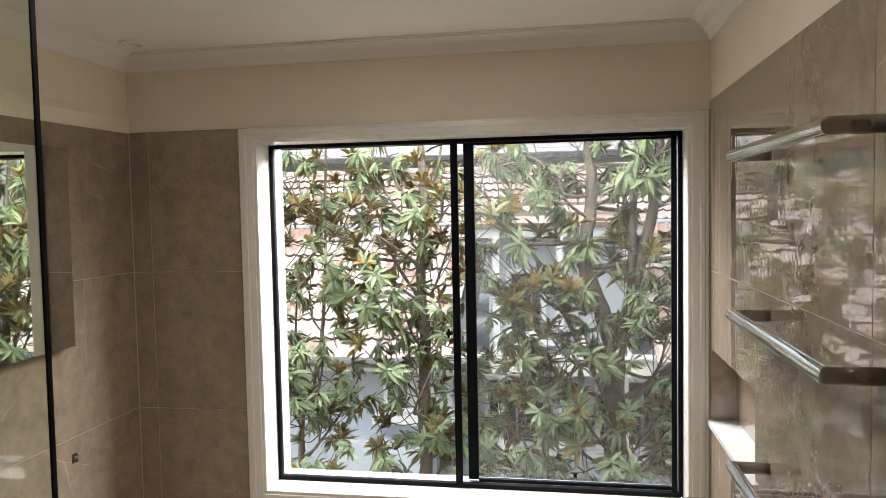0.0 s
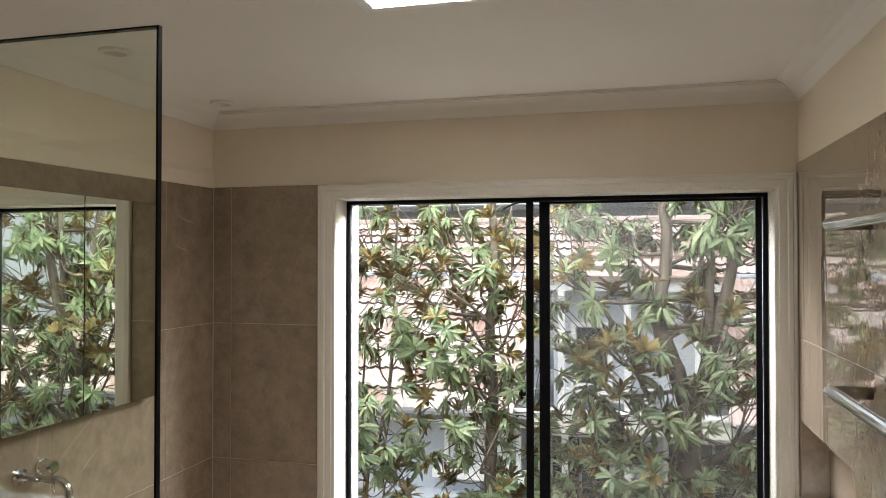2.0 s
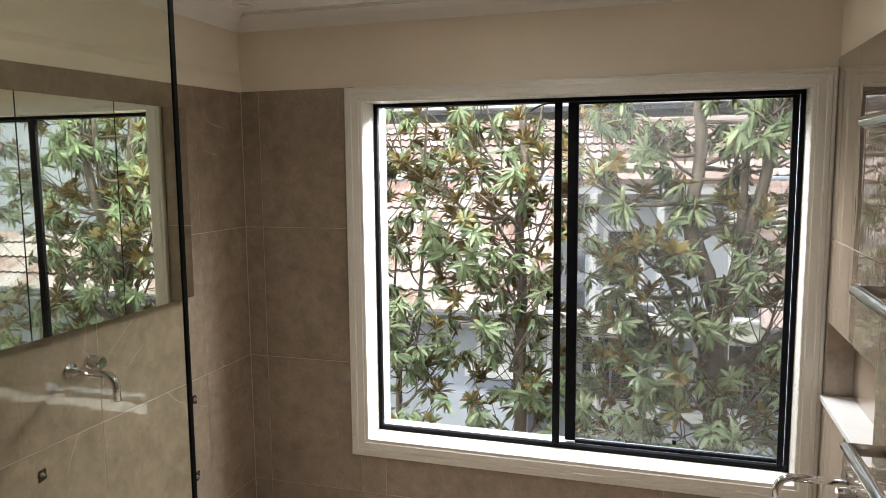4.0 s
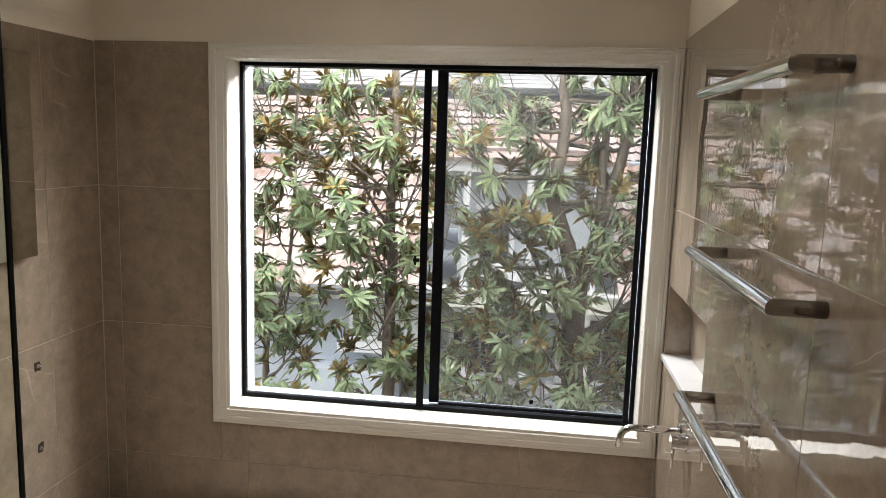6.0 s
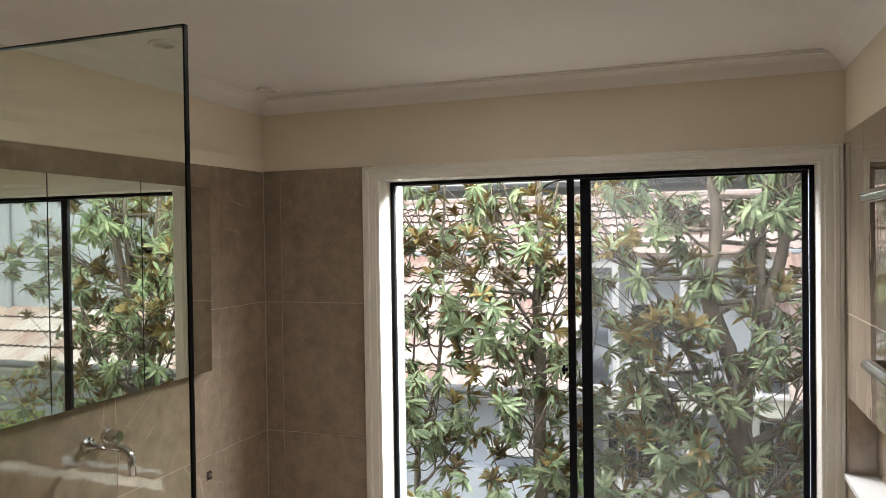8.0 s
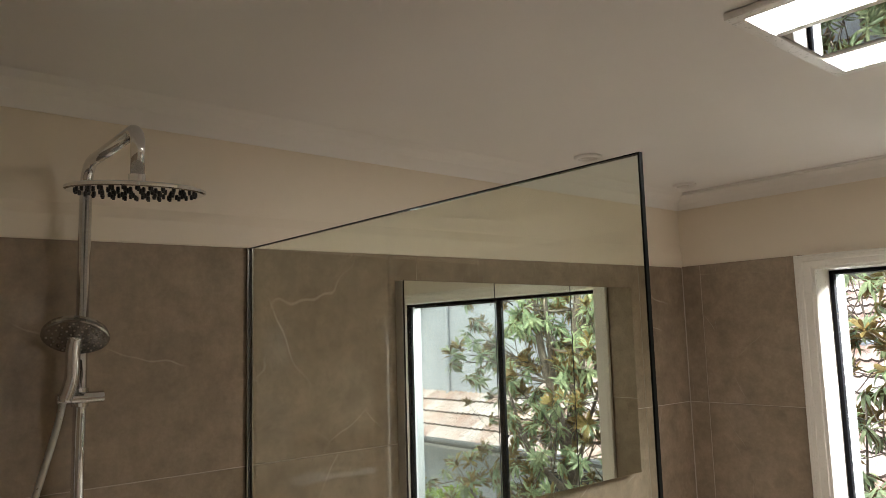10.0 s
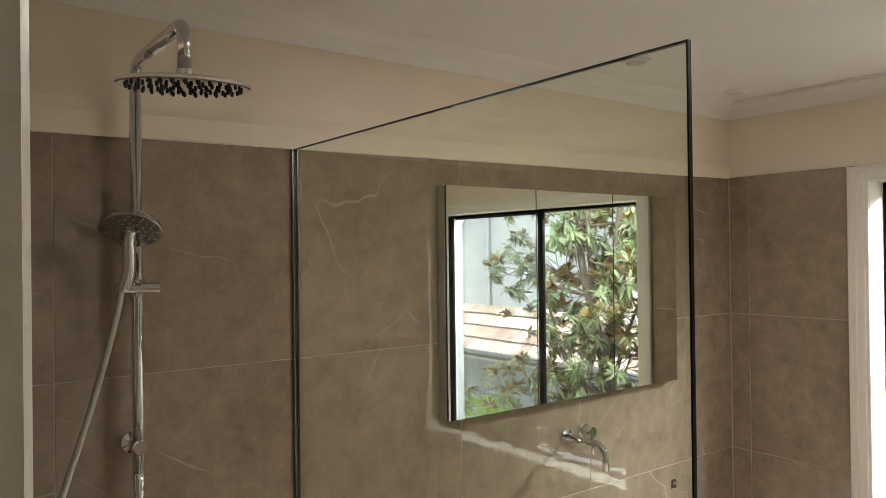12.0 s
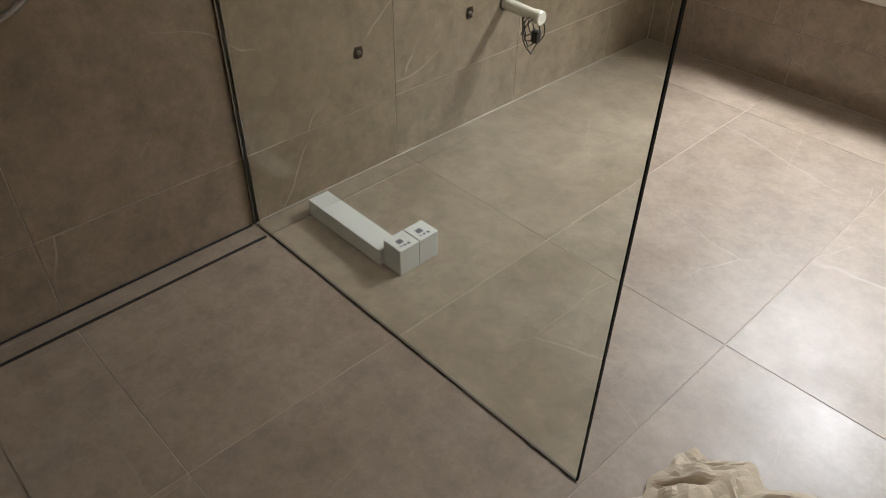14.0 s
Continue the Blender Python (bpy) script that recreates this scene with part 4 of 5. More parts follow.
for a, b in ((HX0, VX0), (VX1, HX1)):
    part("gutter", tube(bmesh.new(), [(a, EY - 0.06, EZ - 0.03), (b, EY - 0.06, EZ - 0.03)], 0.07, 10), M["gutter"], house)
    part("fascia", boxes((a, b, EY, EY + 0.02, EZ - 0.17, EZ)), M["render_white"], house)


def window_of(parent, x0, x1, z0, z1, y, bars=1, pane="dark_pane"):
    w = part("window", boxes((x0, x1, y - 0.05, y + 0.02, z0, z0 + 0.06), (x0, x1, y - 0.05, y + 0.02, z1 - 0.06, z1), (x0, x0 + 0.06, y - 0.05, y + 0.02, z0 + 0.06, z1 - 0.06), (x1 - 0.06, x1, y - 0.05, y + 0.02, z0 + 0.06, z1 - 0.06)), M["render_white"], parent, "white framed window")
    for k in range(bars + 1):
        a = x0 + 0.06 + (x1 - x0 - 0.12) * k / (bars + 1)
        b = x0 + 0.06 + (x1 - x0 - 0.12) * (k + 1) / (bars + 1)
        part("pane", boxes((a + 0.02, b - 0.02, y - 0.02, y - 0.01, z0 + 0.08, z1 - 0.08)), M[pane], w)
    part("sill", boxes((x0 - 0.15, x1 + 0.15, y - 0.18, y + 0.02, z0 - 0.16, z0 - 0.002), bevel=0.01), M["render_white"], w)
    return w


window_of(house, -2.25, -1.15, -1.22, -0.62, EY + 0.5, 0, "pale_pane")
window_of(house, -6.0, -4.6, -1.55, -0.75, EY + 0.5, 1)
part("bay_wall", boxes((-2.95, -1.50, EY + 0.15, EY + 0.54, -3.0, -1.60)), M["render_blue"], house)
part("verandah_beam", boxes((-1.20, 2.60, EY + 0.10, EY + 0.30, -0.57, -0.335), bevel=0.01), M["beam"], house, "pale painted verandah beam")
part("beam_capping", boxes((-1.20, 2.60, EY + 0.06, EY + 0.32, -0.333, -0.300)), M["render_white"], house)
for px in (-0.60, 0.26, 1.14):
    part("post", boxes((px, px + 0.09, EY + 0.62, EY + 0.71, -3.0, -0.58), (px, px + 0.09, EY + 0.14, EY + 0.23, -0.299, 1.30), bevel=0.005), M["render_white"], house)
window_of(house, -0.9, 0.1, -2.0, -0.9, EY + 1.56, 1)
window_of(house, 0.8, 2.2, -2.0, -0.9, EY + 1.56, 1)
window_of(house, 5.5, 7.2, -2.0, -0.95, EY + 1.56, 1)

vent = part("vent_box", boxes((0.50, 0.66, EY + 0.44, EY + 0.54, -0.26, 0.08), bevel=0.01), M["gutter"], house, "dark slatted vent")
for k in range(5):
    part("slat", boxes((0.515, 0.645, EY + 0.43, EY + 0.439, -0.22 + 0.06 * k, -0.19 + 0.06 * k)), M["pot"], vent)

# hipped dormer over the verandah, its roof laid in overlapping courses
part("dormer_wall", boxes((-0.70, 1.25, EY + 0.55, EY + 4.5, -0.35, 1.40)), M["render_pale"], house)
window_of(house, -0.45, 0.10, -0.05, 0.85, EY + 0.53, 0)
part("dormer_fascia", boxes((-0.95, 1.50, EY + 0.22, EY + 0.25, 1.30, 1.43), (-0.95, -0.92, EY + 0.25, EY + 4.8, 1.30, 1.43), (1.47, 1.50, EY + 0.25, EY + 4.8, 1.30, 1.43)), M["render_white"], house)
part("dormer_soffit", boxes((-0.92, 1.47, EY + 0.25, EY + 4.8, 1.30, 1.32)), M["render_white"], house)
RIDGE = (Vector((0.27, EY + 1.45, 2.12)), Vector((0.27, EY + 5.0, 2.12)))
CORNER = [Vector((x, y, 1.43)) for x, y in ((-1.0, EY + 0.17), (1.55, EY + 0.17), (1.55, EY + 5.0), (-1.0, EY + 5.0))]
for a, b, c, d in ((CORNER[0], CORNER[1], RIDGE[0], RIDGE[0]), (CORNER[1], CORNER[2], RIDGE[1], RIDGE[0]), (CORNER[3], CORNER[0], RIDGE[0], RIDGE[1])):
    db = bmesh.new()
    up = (b - a).cross(d - a).normalized()
    n = 5
    for k in range(n):
        u0, u1 = k / n, (k + 1) / n + 0.02
        low = [a.lerp(d, u0), b.lerp(c, u0)]
        high = [b.lerp(c, min(u1, 0.999)), a.lerp(d, min(u1, 0.999))]
        v = [db.verts.new(p + up * 0.075) for p in low] + [db.verts.new(p + up * 0.02) for p in high]
        w = [db.verts.new(p + up * 0.005) for p in low] + [db.verts.new(p) for p in high]
        db.faces.new(v)
        db.faces.new(w[::-1])
        for i in range(4):
            db.faces.new((v[i], w[i], w[(i + 1) % 4], v[(i + 1) % 4]))
    part("dormer_slope", db, M["roof"], house)

# white upper storey to one side
part("upper_wall", boxes((7.4, 15.0, EY + 1.4, EY + 8.0, -0.2, 6.5)), M["render_pale"], house, "tall pale rendered upper wall")
dp = bmesh.new()
tube(dp, [(9.9, EY + 1.33, 0.35), (9.9, EY + 1.33, 6.3)], 0.05, 10)
part("downpipe", dp, M["render_pale"], house)
window_of(house, 11.0, 12.6, 2.6, 4.2, EY + 1.37, 1)

# roof tiles: interlocking wavy pans, the nearest as single pieces
TW, TL = 0.34, 0.44


def pan():
    """One tile, lying along +y up the slope, butt end at y = 0."""
    v, f = [], []
    n = 6
    for y, lift in ((0.0, 0.055), (TL + 0.05, 0.006)):
        for h in (0.0, -0.038):
            for k in range(n + 1):
                u = k / n
                v.append((u * TW - TW / 2, y, lift + h + 0.022 * math.cos(4 * math.pi * u)))
    s = n + 1
    for k in range(n):
        f += [(k, k + 1, 2 * s + k + 1, 2 * s + k), (k, s + k, s + k + 1, k + 1)]
    f += [(0, 2 * s, 3 * s, s), (n, s + n, 3 * s + n, 2 * s + n)]
    return v, f


pv, pf = pan()
pan_me = bpy.data.meshes.new("roof_tile")
pan_me.from_pydata(pv, [], pf)
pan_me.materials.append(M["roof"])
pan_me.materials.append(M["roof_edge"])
# butt faces get the dark colour that stands for shade below each course
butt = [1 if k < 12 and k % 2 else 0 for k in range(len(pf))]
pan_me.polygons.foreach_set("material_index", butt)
rv, rf, rm = [], [], []
random.seed(3)
cols = int((HX1 - HX0) / TW)
# a low roof over the near rooms and the main roof behind it
ROOFS = ((pose(0, EY, EZ, PITCH, 0, 0), LOW, 0), (pose(0, UY, UZ, 22, 0, 0), 7, 1))
singles = 0
for slope, courses, upper in ROOFS:
    for r in range(courses):
        for c in range(cols):
            x = HX0 + TW * (c + 0.5)
            y = r * TL - 0.05
            if not upper and VX0 - 0.1 < x < VX1 + 0.1 and y * CO < 4.0:
                continue
            if x > 7.4 and (upper or y * CO > 1.45):
                continue
            m = slope @ pose(x, y + random.uniform(-0.006, 0.006), random.uniform(-0.003, 0.003), random.uniform(-0.4, 0.4), 0, random.uniform(-0.6, 0.6))
            if -4.6 < x < 1.6 and singles < 300:
                o = new("roof_tile", pan_me)
                o.matrix_basis = m
                o.parent = house
                singles += 1
            else:
                k0 = len(rv)
                rv += [tuple(m @ Vector(p)) for p in pv]
                rf += [tuple(k0 + i for i in q) for q in pf]
                rm += butt
rest = bpy.data.meshes.new("roof_tiles")
rest.from_pydata(rv, [], rf)
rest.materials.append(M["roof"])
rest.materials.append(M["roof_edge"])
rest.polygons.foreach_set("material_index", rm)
ro = new("roof_tiles", rest)
ro.parent = house
ro["kind"] = "stuff"
part("upper_fascia", boxes((HX0, 7.4, UY - 0.05, UY - 0.02, UZ - 0.9, UZ - 0.02)), M["render_white"], house)
ug = bmesh.new()
tube(ug, [(HX0, UY - 0.10, UZ - 0.04), (7.4, UY - 0.10, UZ - 0.04)], 0.06, 10)
part("upper_gutter", ug, M["render_blue"], house)
rc = bmesh.new()
tube(rc, [(HX0, UY + 7 * TL * math.cos(radians(22)), UZ + 7 * TL * math.sin(radians(22)) + 0.02), (7.4, UY + 7 * TL * math.cos(radians(22)), UZ + 7 * TL * math.sin(radians(22)) + 0.02)], 0.10, 10)
part("ridge_capping", rc, M["roof"], house)

# a further house above the ridge
far = thing("far_house", "pale house further off with a grey tiled roof", "house")
part("wall", boxes((-10, 9, 24, 32, -3, 3.42)), M["far_wall"], far)
fb = bmesh.new()
box(fb, -10.6, 9.6, 0, 7, -0.1, 0.0)
part("roof", fb, M["far_roof"], far, m=pose(0, 23.4, 3.42, 24, 0, 0))
fc = bmesh.new()
for k in range(18):
    box(fc, -10.6, 9.6, 0.38 * k, 0.38 * k + 0.34, 0.002, 0.07)
part("tile_courses", fc, M["far_roof"], far, m=pose(0, 23.4, 3.42, 24, 0, 0))
part("gutter", boxes((-10.6, 9.6, 23.25, 23.4, 3.30, 3.44)), M["gutter"], far)

# plant pot by the wall
pot = thing("plant_pot", "large pale concrete plant pot by the house wall", "pot")
pb2 = bmesh.new()
lathe(pb2, [(0, -2.95), (0.22, -2.95), (0.30, -2.2), (0.33, -1.86), (0.30, -1.86), (0.27, -1.95), (0, -1.95)], (-2.85, 9.2, 0), (0, 0, 1), 32)
part("bowl", pb2, M["pot"], pot)

# ---- magnolia trees ----


def leaf_mesh(length, width, droop, name, top, under):
    """A folded, pointed leaf along +y with a separate underside."""
    bm = bmesh.new()
    n = 5
    for layer, dz in ((0, 0.0), (1, -0.0012)):
        rows = []
        for k in range(n + 1):
            u = k / n
            w = width * 0.5 * (math.sin(math.pi * min(1.0, 0.06 + u * 0.94)) ** 0.75)
            z = -droop * u * u + dz
            y = length * (u - 0.12 * droop / length * u * u)
            rows.append([bm.verts.new((sx * w, y, z + (0.34 * w if sx else 0))) for sx in (-1, 0, 1)])
        for a, b in zip(rows, rows[1:]):
            for k in range(2):
                q = (a[k], a[k + 1], b[k + 1], b[k])
                f = bm.faces.new(q if layer == 0 else q[::-1])
                f.material_index = layer
                f.smooth = True
    me = bpy.data.meshes.new(name)
    bm.to_mesh(me)
    bm.free()
    me.materials.append(top)
    me.materials.append(under)
    return me


LEAVES = [leaf_mesh(0.150, 0.035, 0.040, "leaf", M["leaf_top"], M["leaf_under"]), leaf_mesh(0.165, 0.036, 0.065, "leaf", M["leaf_top"], M["leaf_under"]),
          leaf_mesh(0.125, 0.031, 0.018, "leaf", M["leaf_top"], M["leaf_under"]), leaf_mesh(0.140, 0.039, 0.030, "leaf", M["leaf_old"], M["leaf_under"])]
LEAF_DATA = [([tuple(v.co) for v in me.vertices], [tuple(p.vertices) for p in me.polygons], [p.material_index + (2 if k == 3 else 0) for p in me.polygons]) for k, me in enumerate(LEAVES)]


def rosette(at, axis, size, kinds, out, raised=False):
    """Whorl of leaves round a twig's tip: drooping, or raised so that the undersides show."""
    q = Vector((0, 0, 1)).rotation_difference(Vector(axis).normalized()).to_matrix().to_4x4()
    n = random.randint(16, 23)
    spin = random.uniform(0, 360)
    for k in range(n):
        low, high = (15, 72) if raised else ((-74, -4) if k % 5 else (0, 55))
        m = Matrix.Translation(at) @ q @ pose(0, 0, random.uniform(-0.03, 0.02), 0, 0, spin + k * 137.5) @ pose(0, 0.006, 0, random.uniform(low, high), random.uniform(-16, 16), random.uniform(-10, 10)) @ Matrix.Scale(size * random.uniform(0.75, 1.12), 4)
        out.append((random.choice(kinds), m))


def tree(label, trunk, radii, clumps, seed, spread, count, limbs=(), near=300):
    """trunk: points of the main stem; clumps: centres of leafy branch ends (x, y, z, rust share)."""
    random.seed(seed)
    root = thing("magnolia_tree", label, "tree", "magnolia trees", m=pose(*trunk[0]))
    inv = Matrix.Translation(-Vector(trunk[0]))
    tbm = bmesh.new()
    stem = smooth_path(trunk, 6)
    rs = [radii[0] + (radii[1] - radii[0]) * (k / (len(stem) - 1)) ** 0.8 for k in range(len(stem))]
    tube(tbm, [p + Vector((random.uniform(-1, 1), random.uniform(-1, 1), 0)) * 0.006 for p in stem], rs, 12)
    for r0, r1, pts in limbs:
        path = smooth_path(pts, 5)
        tube(tbm, path, [r0 + (r1 - r0) * i / (len(path) - 1) for i in range(len(path))], 9)
    leaves = []
    for cx, cy, cz, rust in clumps:
        c = Vector((cx, cy, cz))
        below = [k for k, p in enumerate(stem) if p.z < cz - 0.22 and k > 2] or [3]
        k = min(below, key=lambda i: (stem[i] - c).length + 0.25 * (cz - stem[i].z))
        s = stem[k]
        mid = s.lerp(c, 0.5) + Vector((random.uniform(-0.08, 0.08), random.uniform(-0.08, 0.08), random.uniform(-0.14, -0.02)))
        r0 = min(rs[k] * 0.42, 0.008 + 0.009 * (c - s).length)
        path = smooth_path([s, mid, c], 5)
        tube(tbm, path, [r0 + (0.006 - r0) * i / (len(path) - 1) for i in range(len(path))], 7)
        for j in range(count):
            tip = c + Vector((random.gauss(0, spread), random.gauss(0, spread * 0.9), random.gauss(0, spread * 0.85)))
            axis = (tip - c) * 0.6 + Vector((random.uniform(-0.08, 0.08), random.uniform(-0.12, 0.03), random.uniform(0.16, 0.26)))
            b0 = path[random.randint(len(path) // 2, len(path) - 1)]
            bend = b0.lerp(tip, 0.55) + Vector((0, 0, random.uniform(-0.05, 0.01)))
            tube(tbm, smooth_path([b0, bend, tip], 3), [0.004, 0.0037, 0.0035, 0.0033, 0.003, 0.003, 0.0028], 5)
            raised = random.random() < rust
            kinds = (3, 3, 0) if raised else (0, 0, 1, 1, 2)
            rosette(tip, axis, random.uniform(0.54, 0.78), kinds, leaves, raised)
    tbm.transform(inv)
    part("trunk", tbm, M["bark"], root, "grey-brown trunk and branches", smooth=True)
    leaves.sort(key=lambda l: l[1].translation.y + abs(l[1].translation.x) * 0.4 + 0.3 * abs(l[1].translation.z - 1.2))
    for kind, m in leaves[:near]:
        o = new("leaf", LEAVES[kind])
        o.matrix_basis = inv @ m
        o.parent = root
    v, f, mi = [], [], []
    for kind, m in leaves[near:]:
        m = inv @ m
        k0 = len(v)
        lv, lf, lm = LEAF_DATA[kind]
        v += [tuple(m @ Vector(p)) for p in lv]
        f += [tuple(k0 + i for i in q) for q in lf]
        mi += lm
    me = bpy.data.meshes.new("crown")
    me.from_pydata(v, [], f)
    for mat in (M["leaf_top"], M["leaf_under"], M["leaf_old"], M["leaf_under"]):
        me.materials.append(mat)
    me.polygons.foreach_set("material_index", mi)
    me.polygons.foreach_set("use_smooth", [True] * len(f))
    cr = new("crown", me)
    cr.parent = root
    cr["kind"] = "stuff"
    return root


random.seed(11)


def spots(pairs, y, rust=0.25):
    return [(x, y + random.uniform(-0.28, 0.28), z, rust) for x, z in pairs]


left_spots = spots([(-0.74, 1.90), (-0.46, 1.67), (-0.36, 1.86), (-0.73, 1.32), (-0.50, 0.95), (-0.73, 0.73), (-0.37, 0.75), (-0.72, 0.16), (-0.40, 0.25), (-0.62, 1.08), (-0.5, -0.3)], 4.65, 0.18) + spots([(-0.90, 1.59), (-0.67, 1.55), (-0.54, 0.42), (-0.30, 1.45)], 4.6, 0.75)
side_spots = spots([(-1.27, 1.93), (-1.02, 1.91), (-1.20, 1.62), (-0.95, 1.28), (-1.21, 1.20), (-1.08, 0.75), (-1.25, 0.56), (-1.16, 0.38), (-1.01, 0.16), (-1.5, 1.0), (-1.5, 1.7), (-1.4, -0.2)], 4.65, 0.18)
right_spots = spots([(0.04, 1.99), (0.35, 1.88), (0.57, 1.96), (0.77, 1.85), (0.93, 1.97), (0.16, 1.32), (0.01, 1.18), (0.91, 1.28), (0.65, 0.93), (0.11, 0.80), (0.30, 0.71), (-0.02, 0.55), (0.26, 0.43), (0.50, 0.48), (0.76, 0.32), (0.95, 0.50), (0.13, 0.21), (-0.10, 0.27), (0.47, 0.16), (0.91, 0.15), (0.98, 0.95), (0.4, -0.2), (0.9, -0.3)], 4.62, 0.20) + spots([(-0.07, 1.75), (0.38, 1.33), (0.64, 1.47), (0.30, 0.95)], 4.6, 0.75)
outer_spots = spots([(1.25, 1.9), (1.3, 1.5), (1.5, 1.7), (1.2, 1.1), (1.55, 1.25), (1.4, 0.75), (1.1, 2.2), (1.7, 1.55), (1.25, 0.3), (1.75, 0.4), (1.95, 0.45)], 4.9, 0.38)
tree("tall magnolia with glossy green and rust-backed leaves", [(-0.42, 4.72, -2.98), (-0.45, 4.72, -1.0), (-0.477, 4.74, 0.29), (-0.467, 4.75, 0.87), (-0.49, 4.75, 1.30), (-0.45, 4.75, 1.65), (-0.467, 4.75, 2.1), (-0.44, 4.75, 3.2)], (0.050, 0.020), left_spots, 1, 0.17, 11,
     limbs=((0.014, 0.005, [(-0.48, 4.75, 1.10), (-0.66, 4.70, 1.42), (-0.78, 4.66, 1.85)]), (0.013, 0.005, [(-0.47, 4.75, 1.55), (-0.62, 4.72, 1.86), (-0.74, 4.70, 2.25)]), (0.012, 0.005, [(-0.46, 4.75, 1.75), (-0.36, 4.72, 1.95), (-0.30, 4.70, 2.30)])))
tree("slender magnolia with several thin leaning stems", [(-1.25, 4.85, -2.98), (-1.30, 4.85, -0.8), (-1.334, 4.82, 0.17), (-1.24, 4.80, 0.55), (-1.16, 4.80, 0.9), (-1.12, 4.80, 1.6), (-1.10, 4.82, 2.6)], (0.030, 0.006), side_spots, 2, 0.17, 12,
     limbs=((0.014, 0.005, [(-1.32, 4.82, 0.10), (-1.34, 4.78, 0.70), (-1.30, 4.76, 1.30)]), (0.010, 0.004, [(-1.30, 4.82, 0.05), (-1.05, 4.76, 0.36), (-0.86, 4.72, 0.70)])))
tree("large magnolia with a thick trunk and dense crown", [(0.76, 4.80, -2.98), (0.72, 4.78, -0.6), (0.687, 4.75, 0.49), (0.696, 4.75, 0.78), (0.60, 4.75, 1.12), (0.52, 4.75, 1.36), (0.57, 4.76, 1.75), (0.55, 4.78, 2.2), (0.60, 4.80, 3.2)], (0.085, 0.022), right_spots + outer_spots, 4, 0.185, 13,
     limbs=((0.046, 0.018, [(0.696, 4.75, 0.72), (0.79, 4.74, 1.13), (0.91, 4.72, 1.61), (0.95, 4.72, 1.95), (1.0, 4.74, 2.5)]), (0.030, 0.012, [(0.80, 4.74, 1.16), (0.80, 4.70, 1.60), (0.83, 4.70, 2.08), (0.80, 4.70, 2.5)]),
            (0.020, 0.007, [(0.66, 4.74, 0.50), (0.48, 4.66, 0.88), (0.196, 4.62, 1.455), (-0.198, 4.60, 1.93)]), (0.036, 0.010, [(0.70, 4.76, 0.48), (0.86, 4.72, 0.60), (1.06, 4.68, 0.80), (1.30, 4.70, 1.3)])))

# ---- low shrubs ----


def shrub(x, y, z, r, h, seed, n=900):
    random.seed(seed)
    root = thing("garden_shrub", "rounded bright green garden shrub", "shrub", "garden shrubs", m=pose(x, y, z))
    v, f = [], []
    for k in range(n):
        a, b = random.uniform(0, 2 * math.pi), random.uniform(0, 1)
        rr = r * (0.72 + 0.33 * noise.noise((math.cos(a) * 1.7 + seed, math.sin(a) * 1.7, b * 2.5))) * math.sqrt(max(0.05, 1 - (b * 0.93) ** 3)) * random.uniform(0.75, 1.0)
        p = Vector((rr * math.cos(a), rr * math.sin(a), b * h))
        m = Matrix.Translation(p) @ pose(0, 0, 0, random.uniform(0, 360), random.uniform(0, 360), random.uniform(0, 360)) @ Matrix.Scale(random.uniform(0.07, 0.12), 4)
        k0 = len(v)
        v += [tuple(m @ Vector(q)) for q in ((-0.3, 0, 0), (0, -0.5, 0.08), (0.3, 0, 0), (0, 0.6, 0.1))]
        f.append((k0, k0 + 1, k0 + 2, k0 + 3))
    me = bpy.data.meshes.new("foliage")
    me.from_pydata(v, [], f)
    me.materials.append(M["shrub"])
    o = new("foliage", me)
    o.parent = root
    o["kind"] = "stuff"
    sb = bmesh.new()
    for k in range(7):
        a = k * 0.9
        tube(sb, smooth_path([(0, 0, 0), (0.2 * r * math.cos(a), 0.2 * r * math.sin(a), 0.4 * h), (0.6 * r * math.cos(a), 0.6 * r * math.sin(a), 0.85 * h)], 3), 0.015, 5)
    part("stems", sb, M["bark"], root)


for i, (x, y, r, h) in enumerate(((5.6, 7.6, 1.1, 2.35), (4.2, 7.4, 0.9, 1.9), (7.0, 8.2, 1.0, 1.7), (2.6, 7.6, 0.7, 1.3), (0.4, 8.2, 0.7, 1.1), (-1.2, 8.4, 0.7, 1.0), (-3.8, 8.6, 0.8, 1.1))):
    shrub(x, y, -2.95, r, h, 40 + i, 3200)

# ---- wall and floor tiles, piece by piece ----
tile_meshes = {}


def tile_mesh(w, h, mat):
    key = (round(w, 3), round(h, 3), mat.name)
    if key not in tile_meshes:
        bm = boxes((-w / 2, w / 2, -h / 2, h / 2, -T, 0.0))
        es = [e for e in bm.edges if all(abs(v.co.z) < 1e-6 for v in e.verts)]
        bmesh.ops.bevel(bm, geom=es, offset=0.0008, segments=1, affect="EDGES")
        bmesh.ops.recalc_face_normals(bm, faces=bm.faces[:])
        me = bpy.data.meshes.new("tile")
        bm.to_mesh(me)
        bm.free()
        me.materials.append(mat)
        me.materials.append(M["tile_edge"])
        for p in me.polygons:
            p.material_index = 0 if p.normal.z > 0.99 else 1
        tile_meshes[key] = me
    return tile_meshes[key]


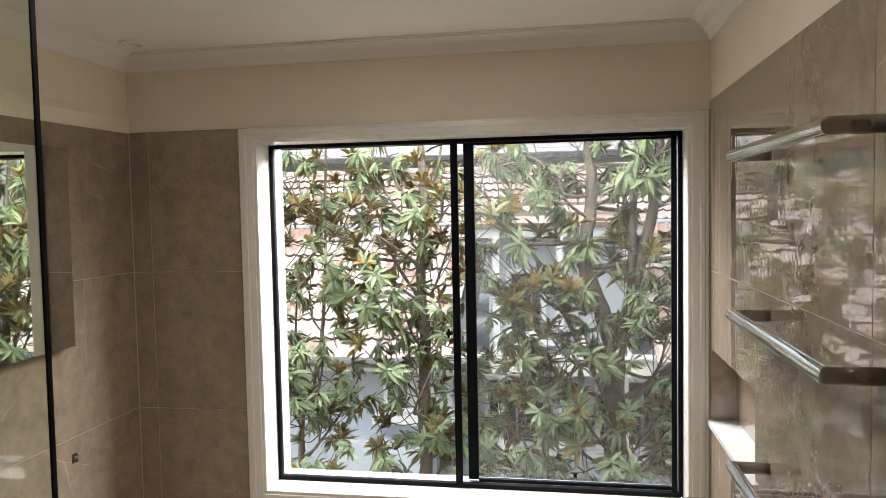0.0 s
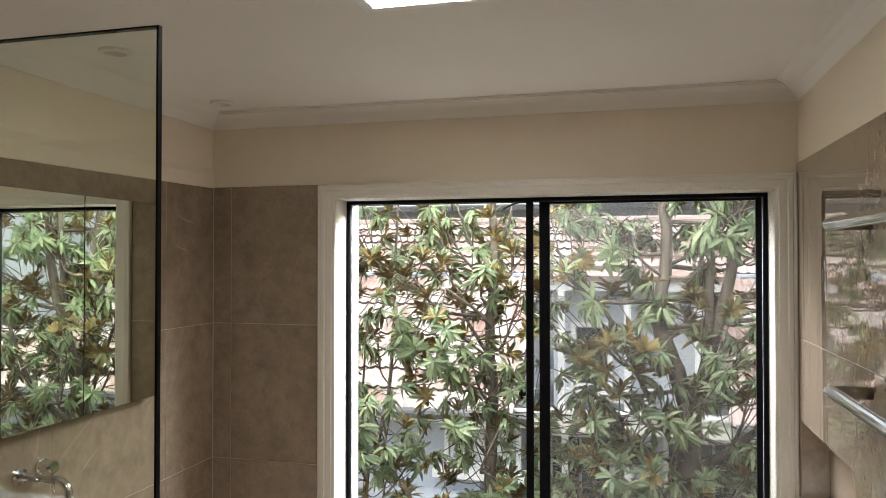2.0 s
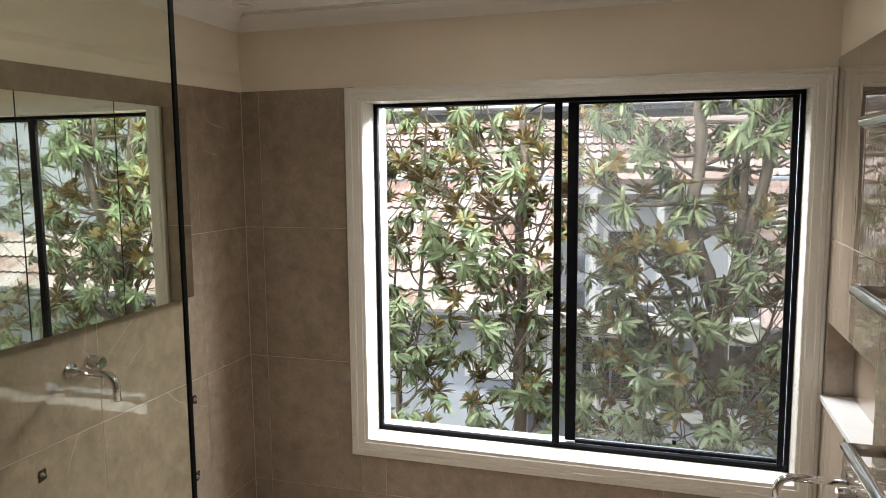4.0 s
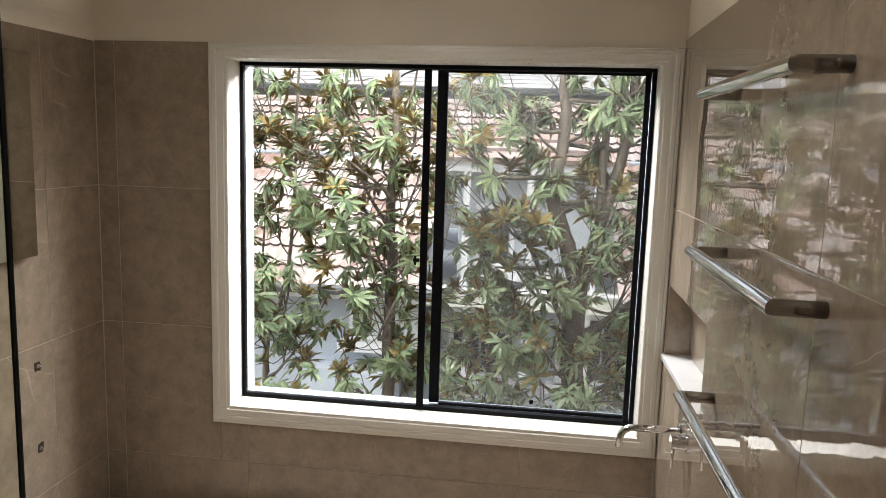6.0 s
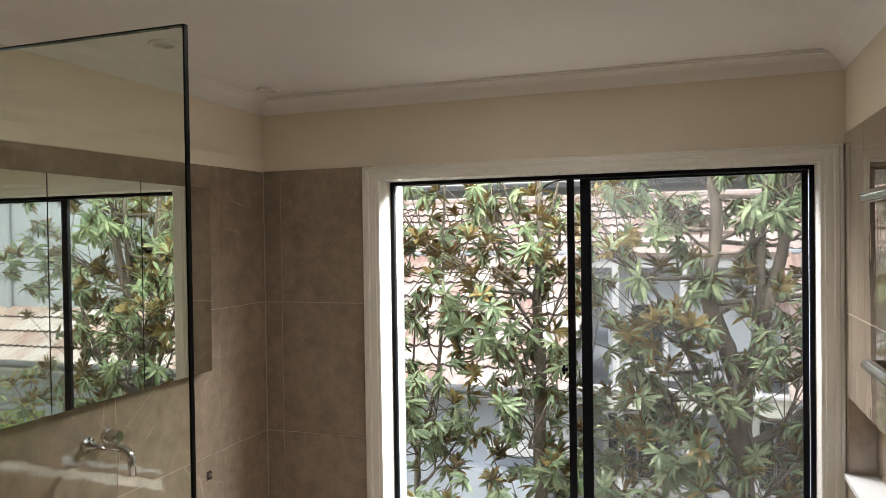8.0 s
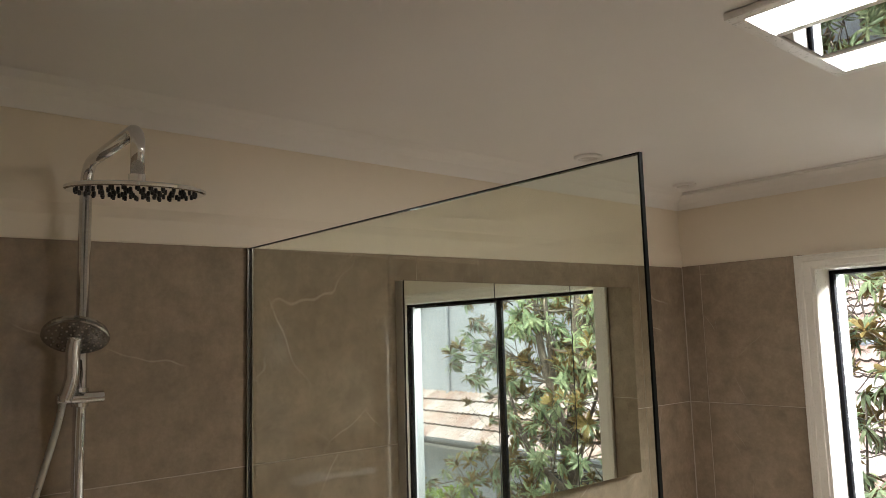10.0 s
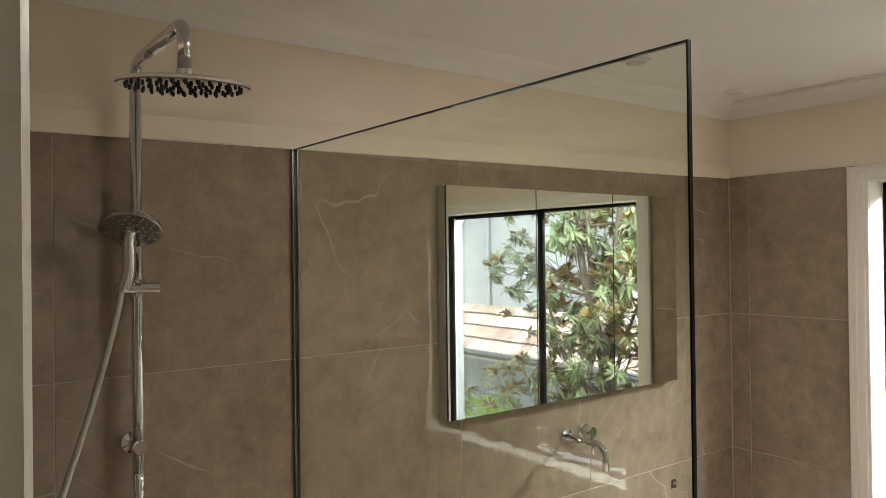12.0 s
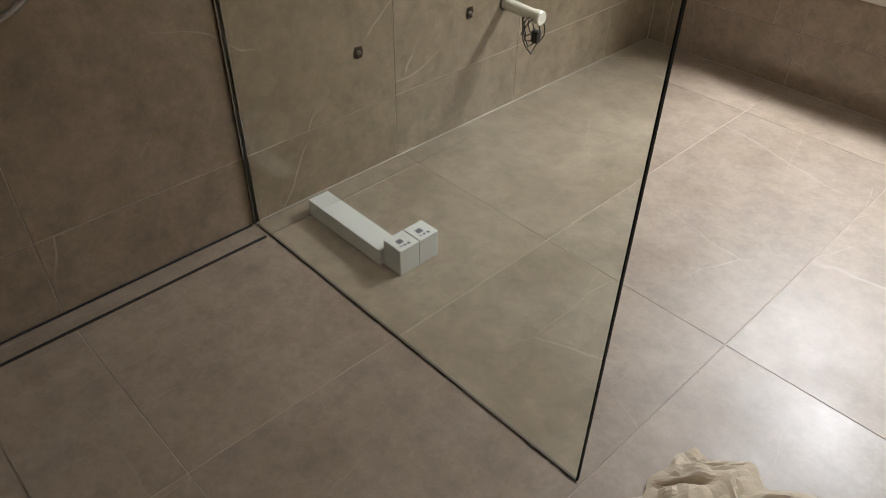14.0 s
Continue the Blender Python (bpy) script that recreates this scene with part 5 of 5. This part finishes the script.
def cut(rect, hole):
    """rect minus hole, as rectangles (u0, u1, v0, v1)."""
    u0, u1, v0, v1 = rect
    a0, a1, b0, b1 = hole
    if a0 >= u1 or a1 <= u0 or b0 >= v1 or b1 <= v0:
        return [rect]
    out = []
    if a0 > u0:
        out.append((u0, a0, v0, v1))
    if a1 < u1:
        out.append((a1, u1, v0, v1))
    m0, m1 = max(a0, u0), min(a1, u1)
    if b0 > v0:
        out.append((m0, m1, v0, b0))
    if b1 < v1:
        out.append((m0, m1, b1, v1))
    return out


def tiling(parent, frame_m, us, vs, mat, holes=(), skip=()):
    """frame_m takes (u, v, out of the wall) to the room; skip: (row, joint) pairs left out."""
    gap = 0.0010
    for r in range(len(vs) - 1):
        cu = [u for u in us if (r, u) not in skip]
        for a, b in zip(cu, cu[1:]):
            rects = [(a, b, vs[r], vs[r + 1])]
            for h in holes:
                rects = [q for rect in rects for q in cut(rect, h)]
            for u0, u1, v0, v1 in rects:
                w, hgt = u1 - u0 - 2 * gap, v1 - v0 - 2 * gap
                if w < 0.01 or hgt < 0.01:
                    continue
                o = new("tile", tile_mesh(w, hgt, mat))
                o.matrix_basis = frame_m @ pose((u0 + u1) / 2, (v0 + v1) / 2, 0)
                o.parent = parent


def axes(origin, u, v):
    u, v = Vector(u), Vector(v)
    n = u.cross(v)
    m = Matrix((u, v, n)).transposed().to_4x4()
    m.translation = origin
    return m


G = 0.0014
part("grout_bed", boxes((XL - 0.0069, XL - G, YS, YN, 0.0, TOP - 0.001)), M["grout"], wall_west)
part("grout_bed", boxes((XL, DOOR[0], YS - 0.0069, YS - G, 0.0, TOP - 0.001)), M["grout"], wall_south)
ETOP = 2.069
part("grout_bed", boxes((XR + G, XR + 0.0069, YS, 2.492, 0.0, ETOP - 0.001), (XR + G, XR + 0.0069, 2.492, 3.162, 0.0, 0.84), (XR + G, XR + 0.0069, 2.492, 3.162, 1.143, ETOP - 0.001), (XR + G, XR + 0.0069, 3.162, YN, 0.0, ETOP - 0.001)), M["grout"], wall_east)
part("grout_bed", boxes((XL, -0.90, YN + G, YN + 0.0069, 0.0, TOP - 0.001), (-0.90, 0.93, YN + G, YN + 0.0069, 0.0, 0.45), (0.93, XR, YN + G, YN + 0.0069, 0.0, TOP - 0.001)), M["grout"], wall_north)

tiling(wall_west, axes((XL, 0, 0), (0, 1, 0), (0, 0, 1)), (YS, 0.485, 1.655, 2.262, 2.86, YN), ROWS, M["tile"], skip=((3, 2.262),))
tiling(wall_north, axes((0, YN, 0), (1, 0, 0), (0, 0, 1)), (XL, -1.36, -0.78, 0.41, XR), ROWS, M["tile"], holes=((-0.90, XR, 0.45, 2.2),))
tiling(wall_east, axes((XR, 0, 0), (0, -1, 0), (0, 0, 1)), (-YN, -2.875, -1.675, -0.485, -YS), (0.0, 0.233, 0.833, 1.433, ETOP), M["tile"], holes=((-3.163, -2.492, 0.842, 1.143),))
tiling(wall_south, axes((0, YS, 0), (-1, 0, 0), (0, 0, 1)), (-DOOR[0] + 0.001, 0.18, 0.78, 1.38, -XL), ROWS, M["tile"])
tiling(floor, axes((0, 0, 0), (1, 0, 0), (0, 1, 0)), (XL, -0.78, -0.185, 0.41, XR), (YS, 0.485, 1.675, 2.875, YN), M["floor_tile"], holes=((XL, XL + 0.0865, YS - 0.1, GY - 0.016),))
part("drain_insert", boxes((XL + 0.0102, XL + 0.0763, YS, GY - 0.016, -0.002, 0.0006)), M["floor_tile"], drain, "tile strip set in the drain")
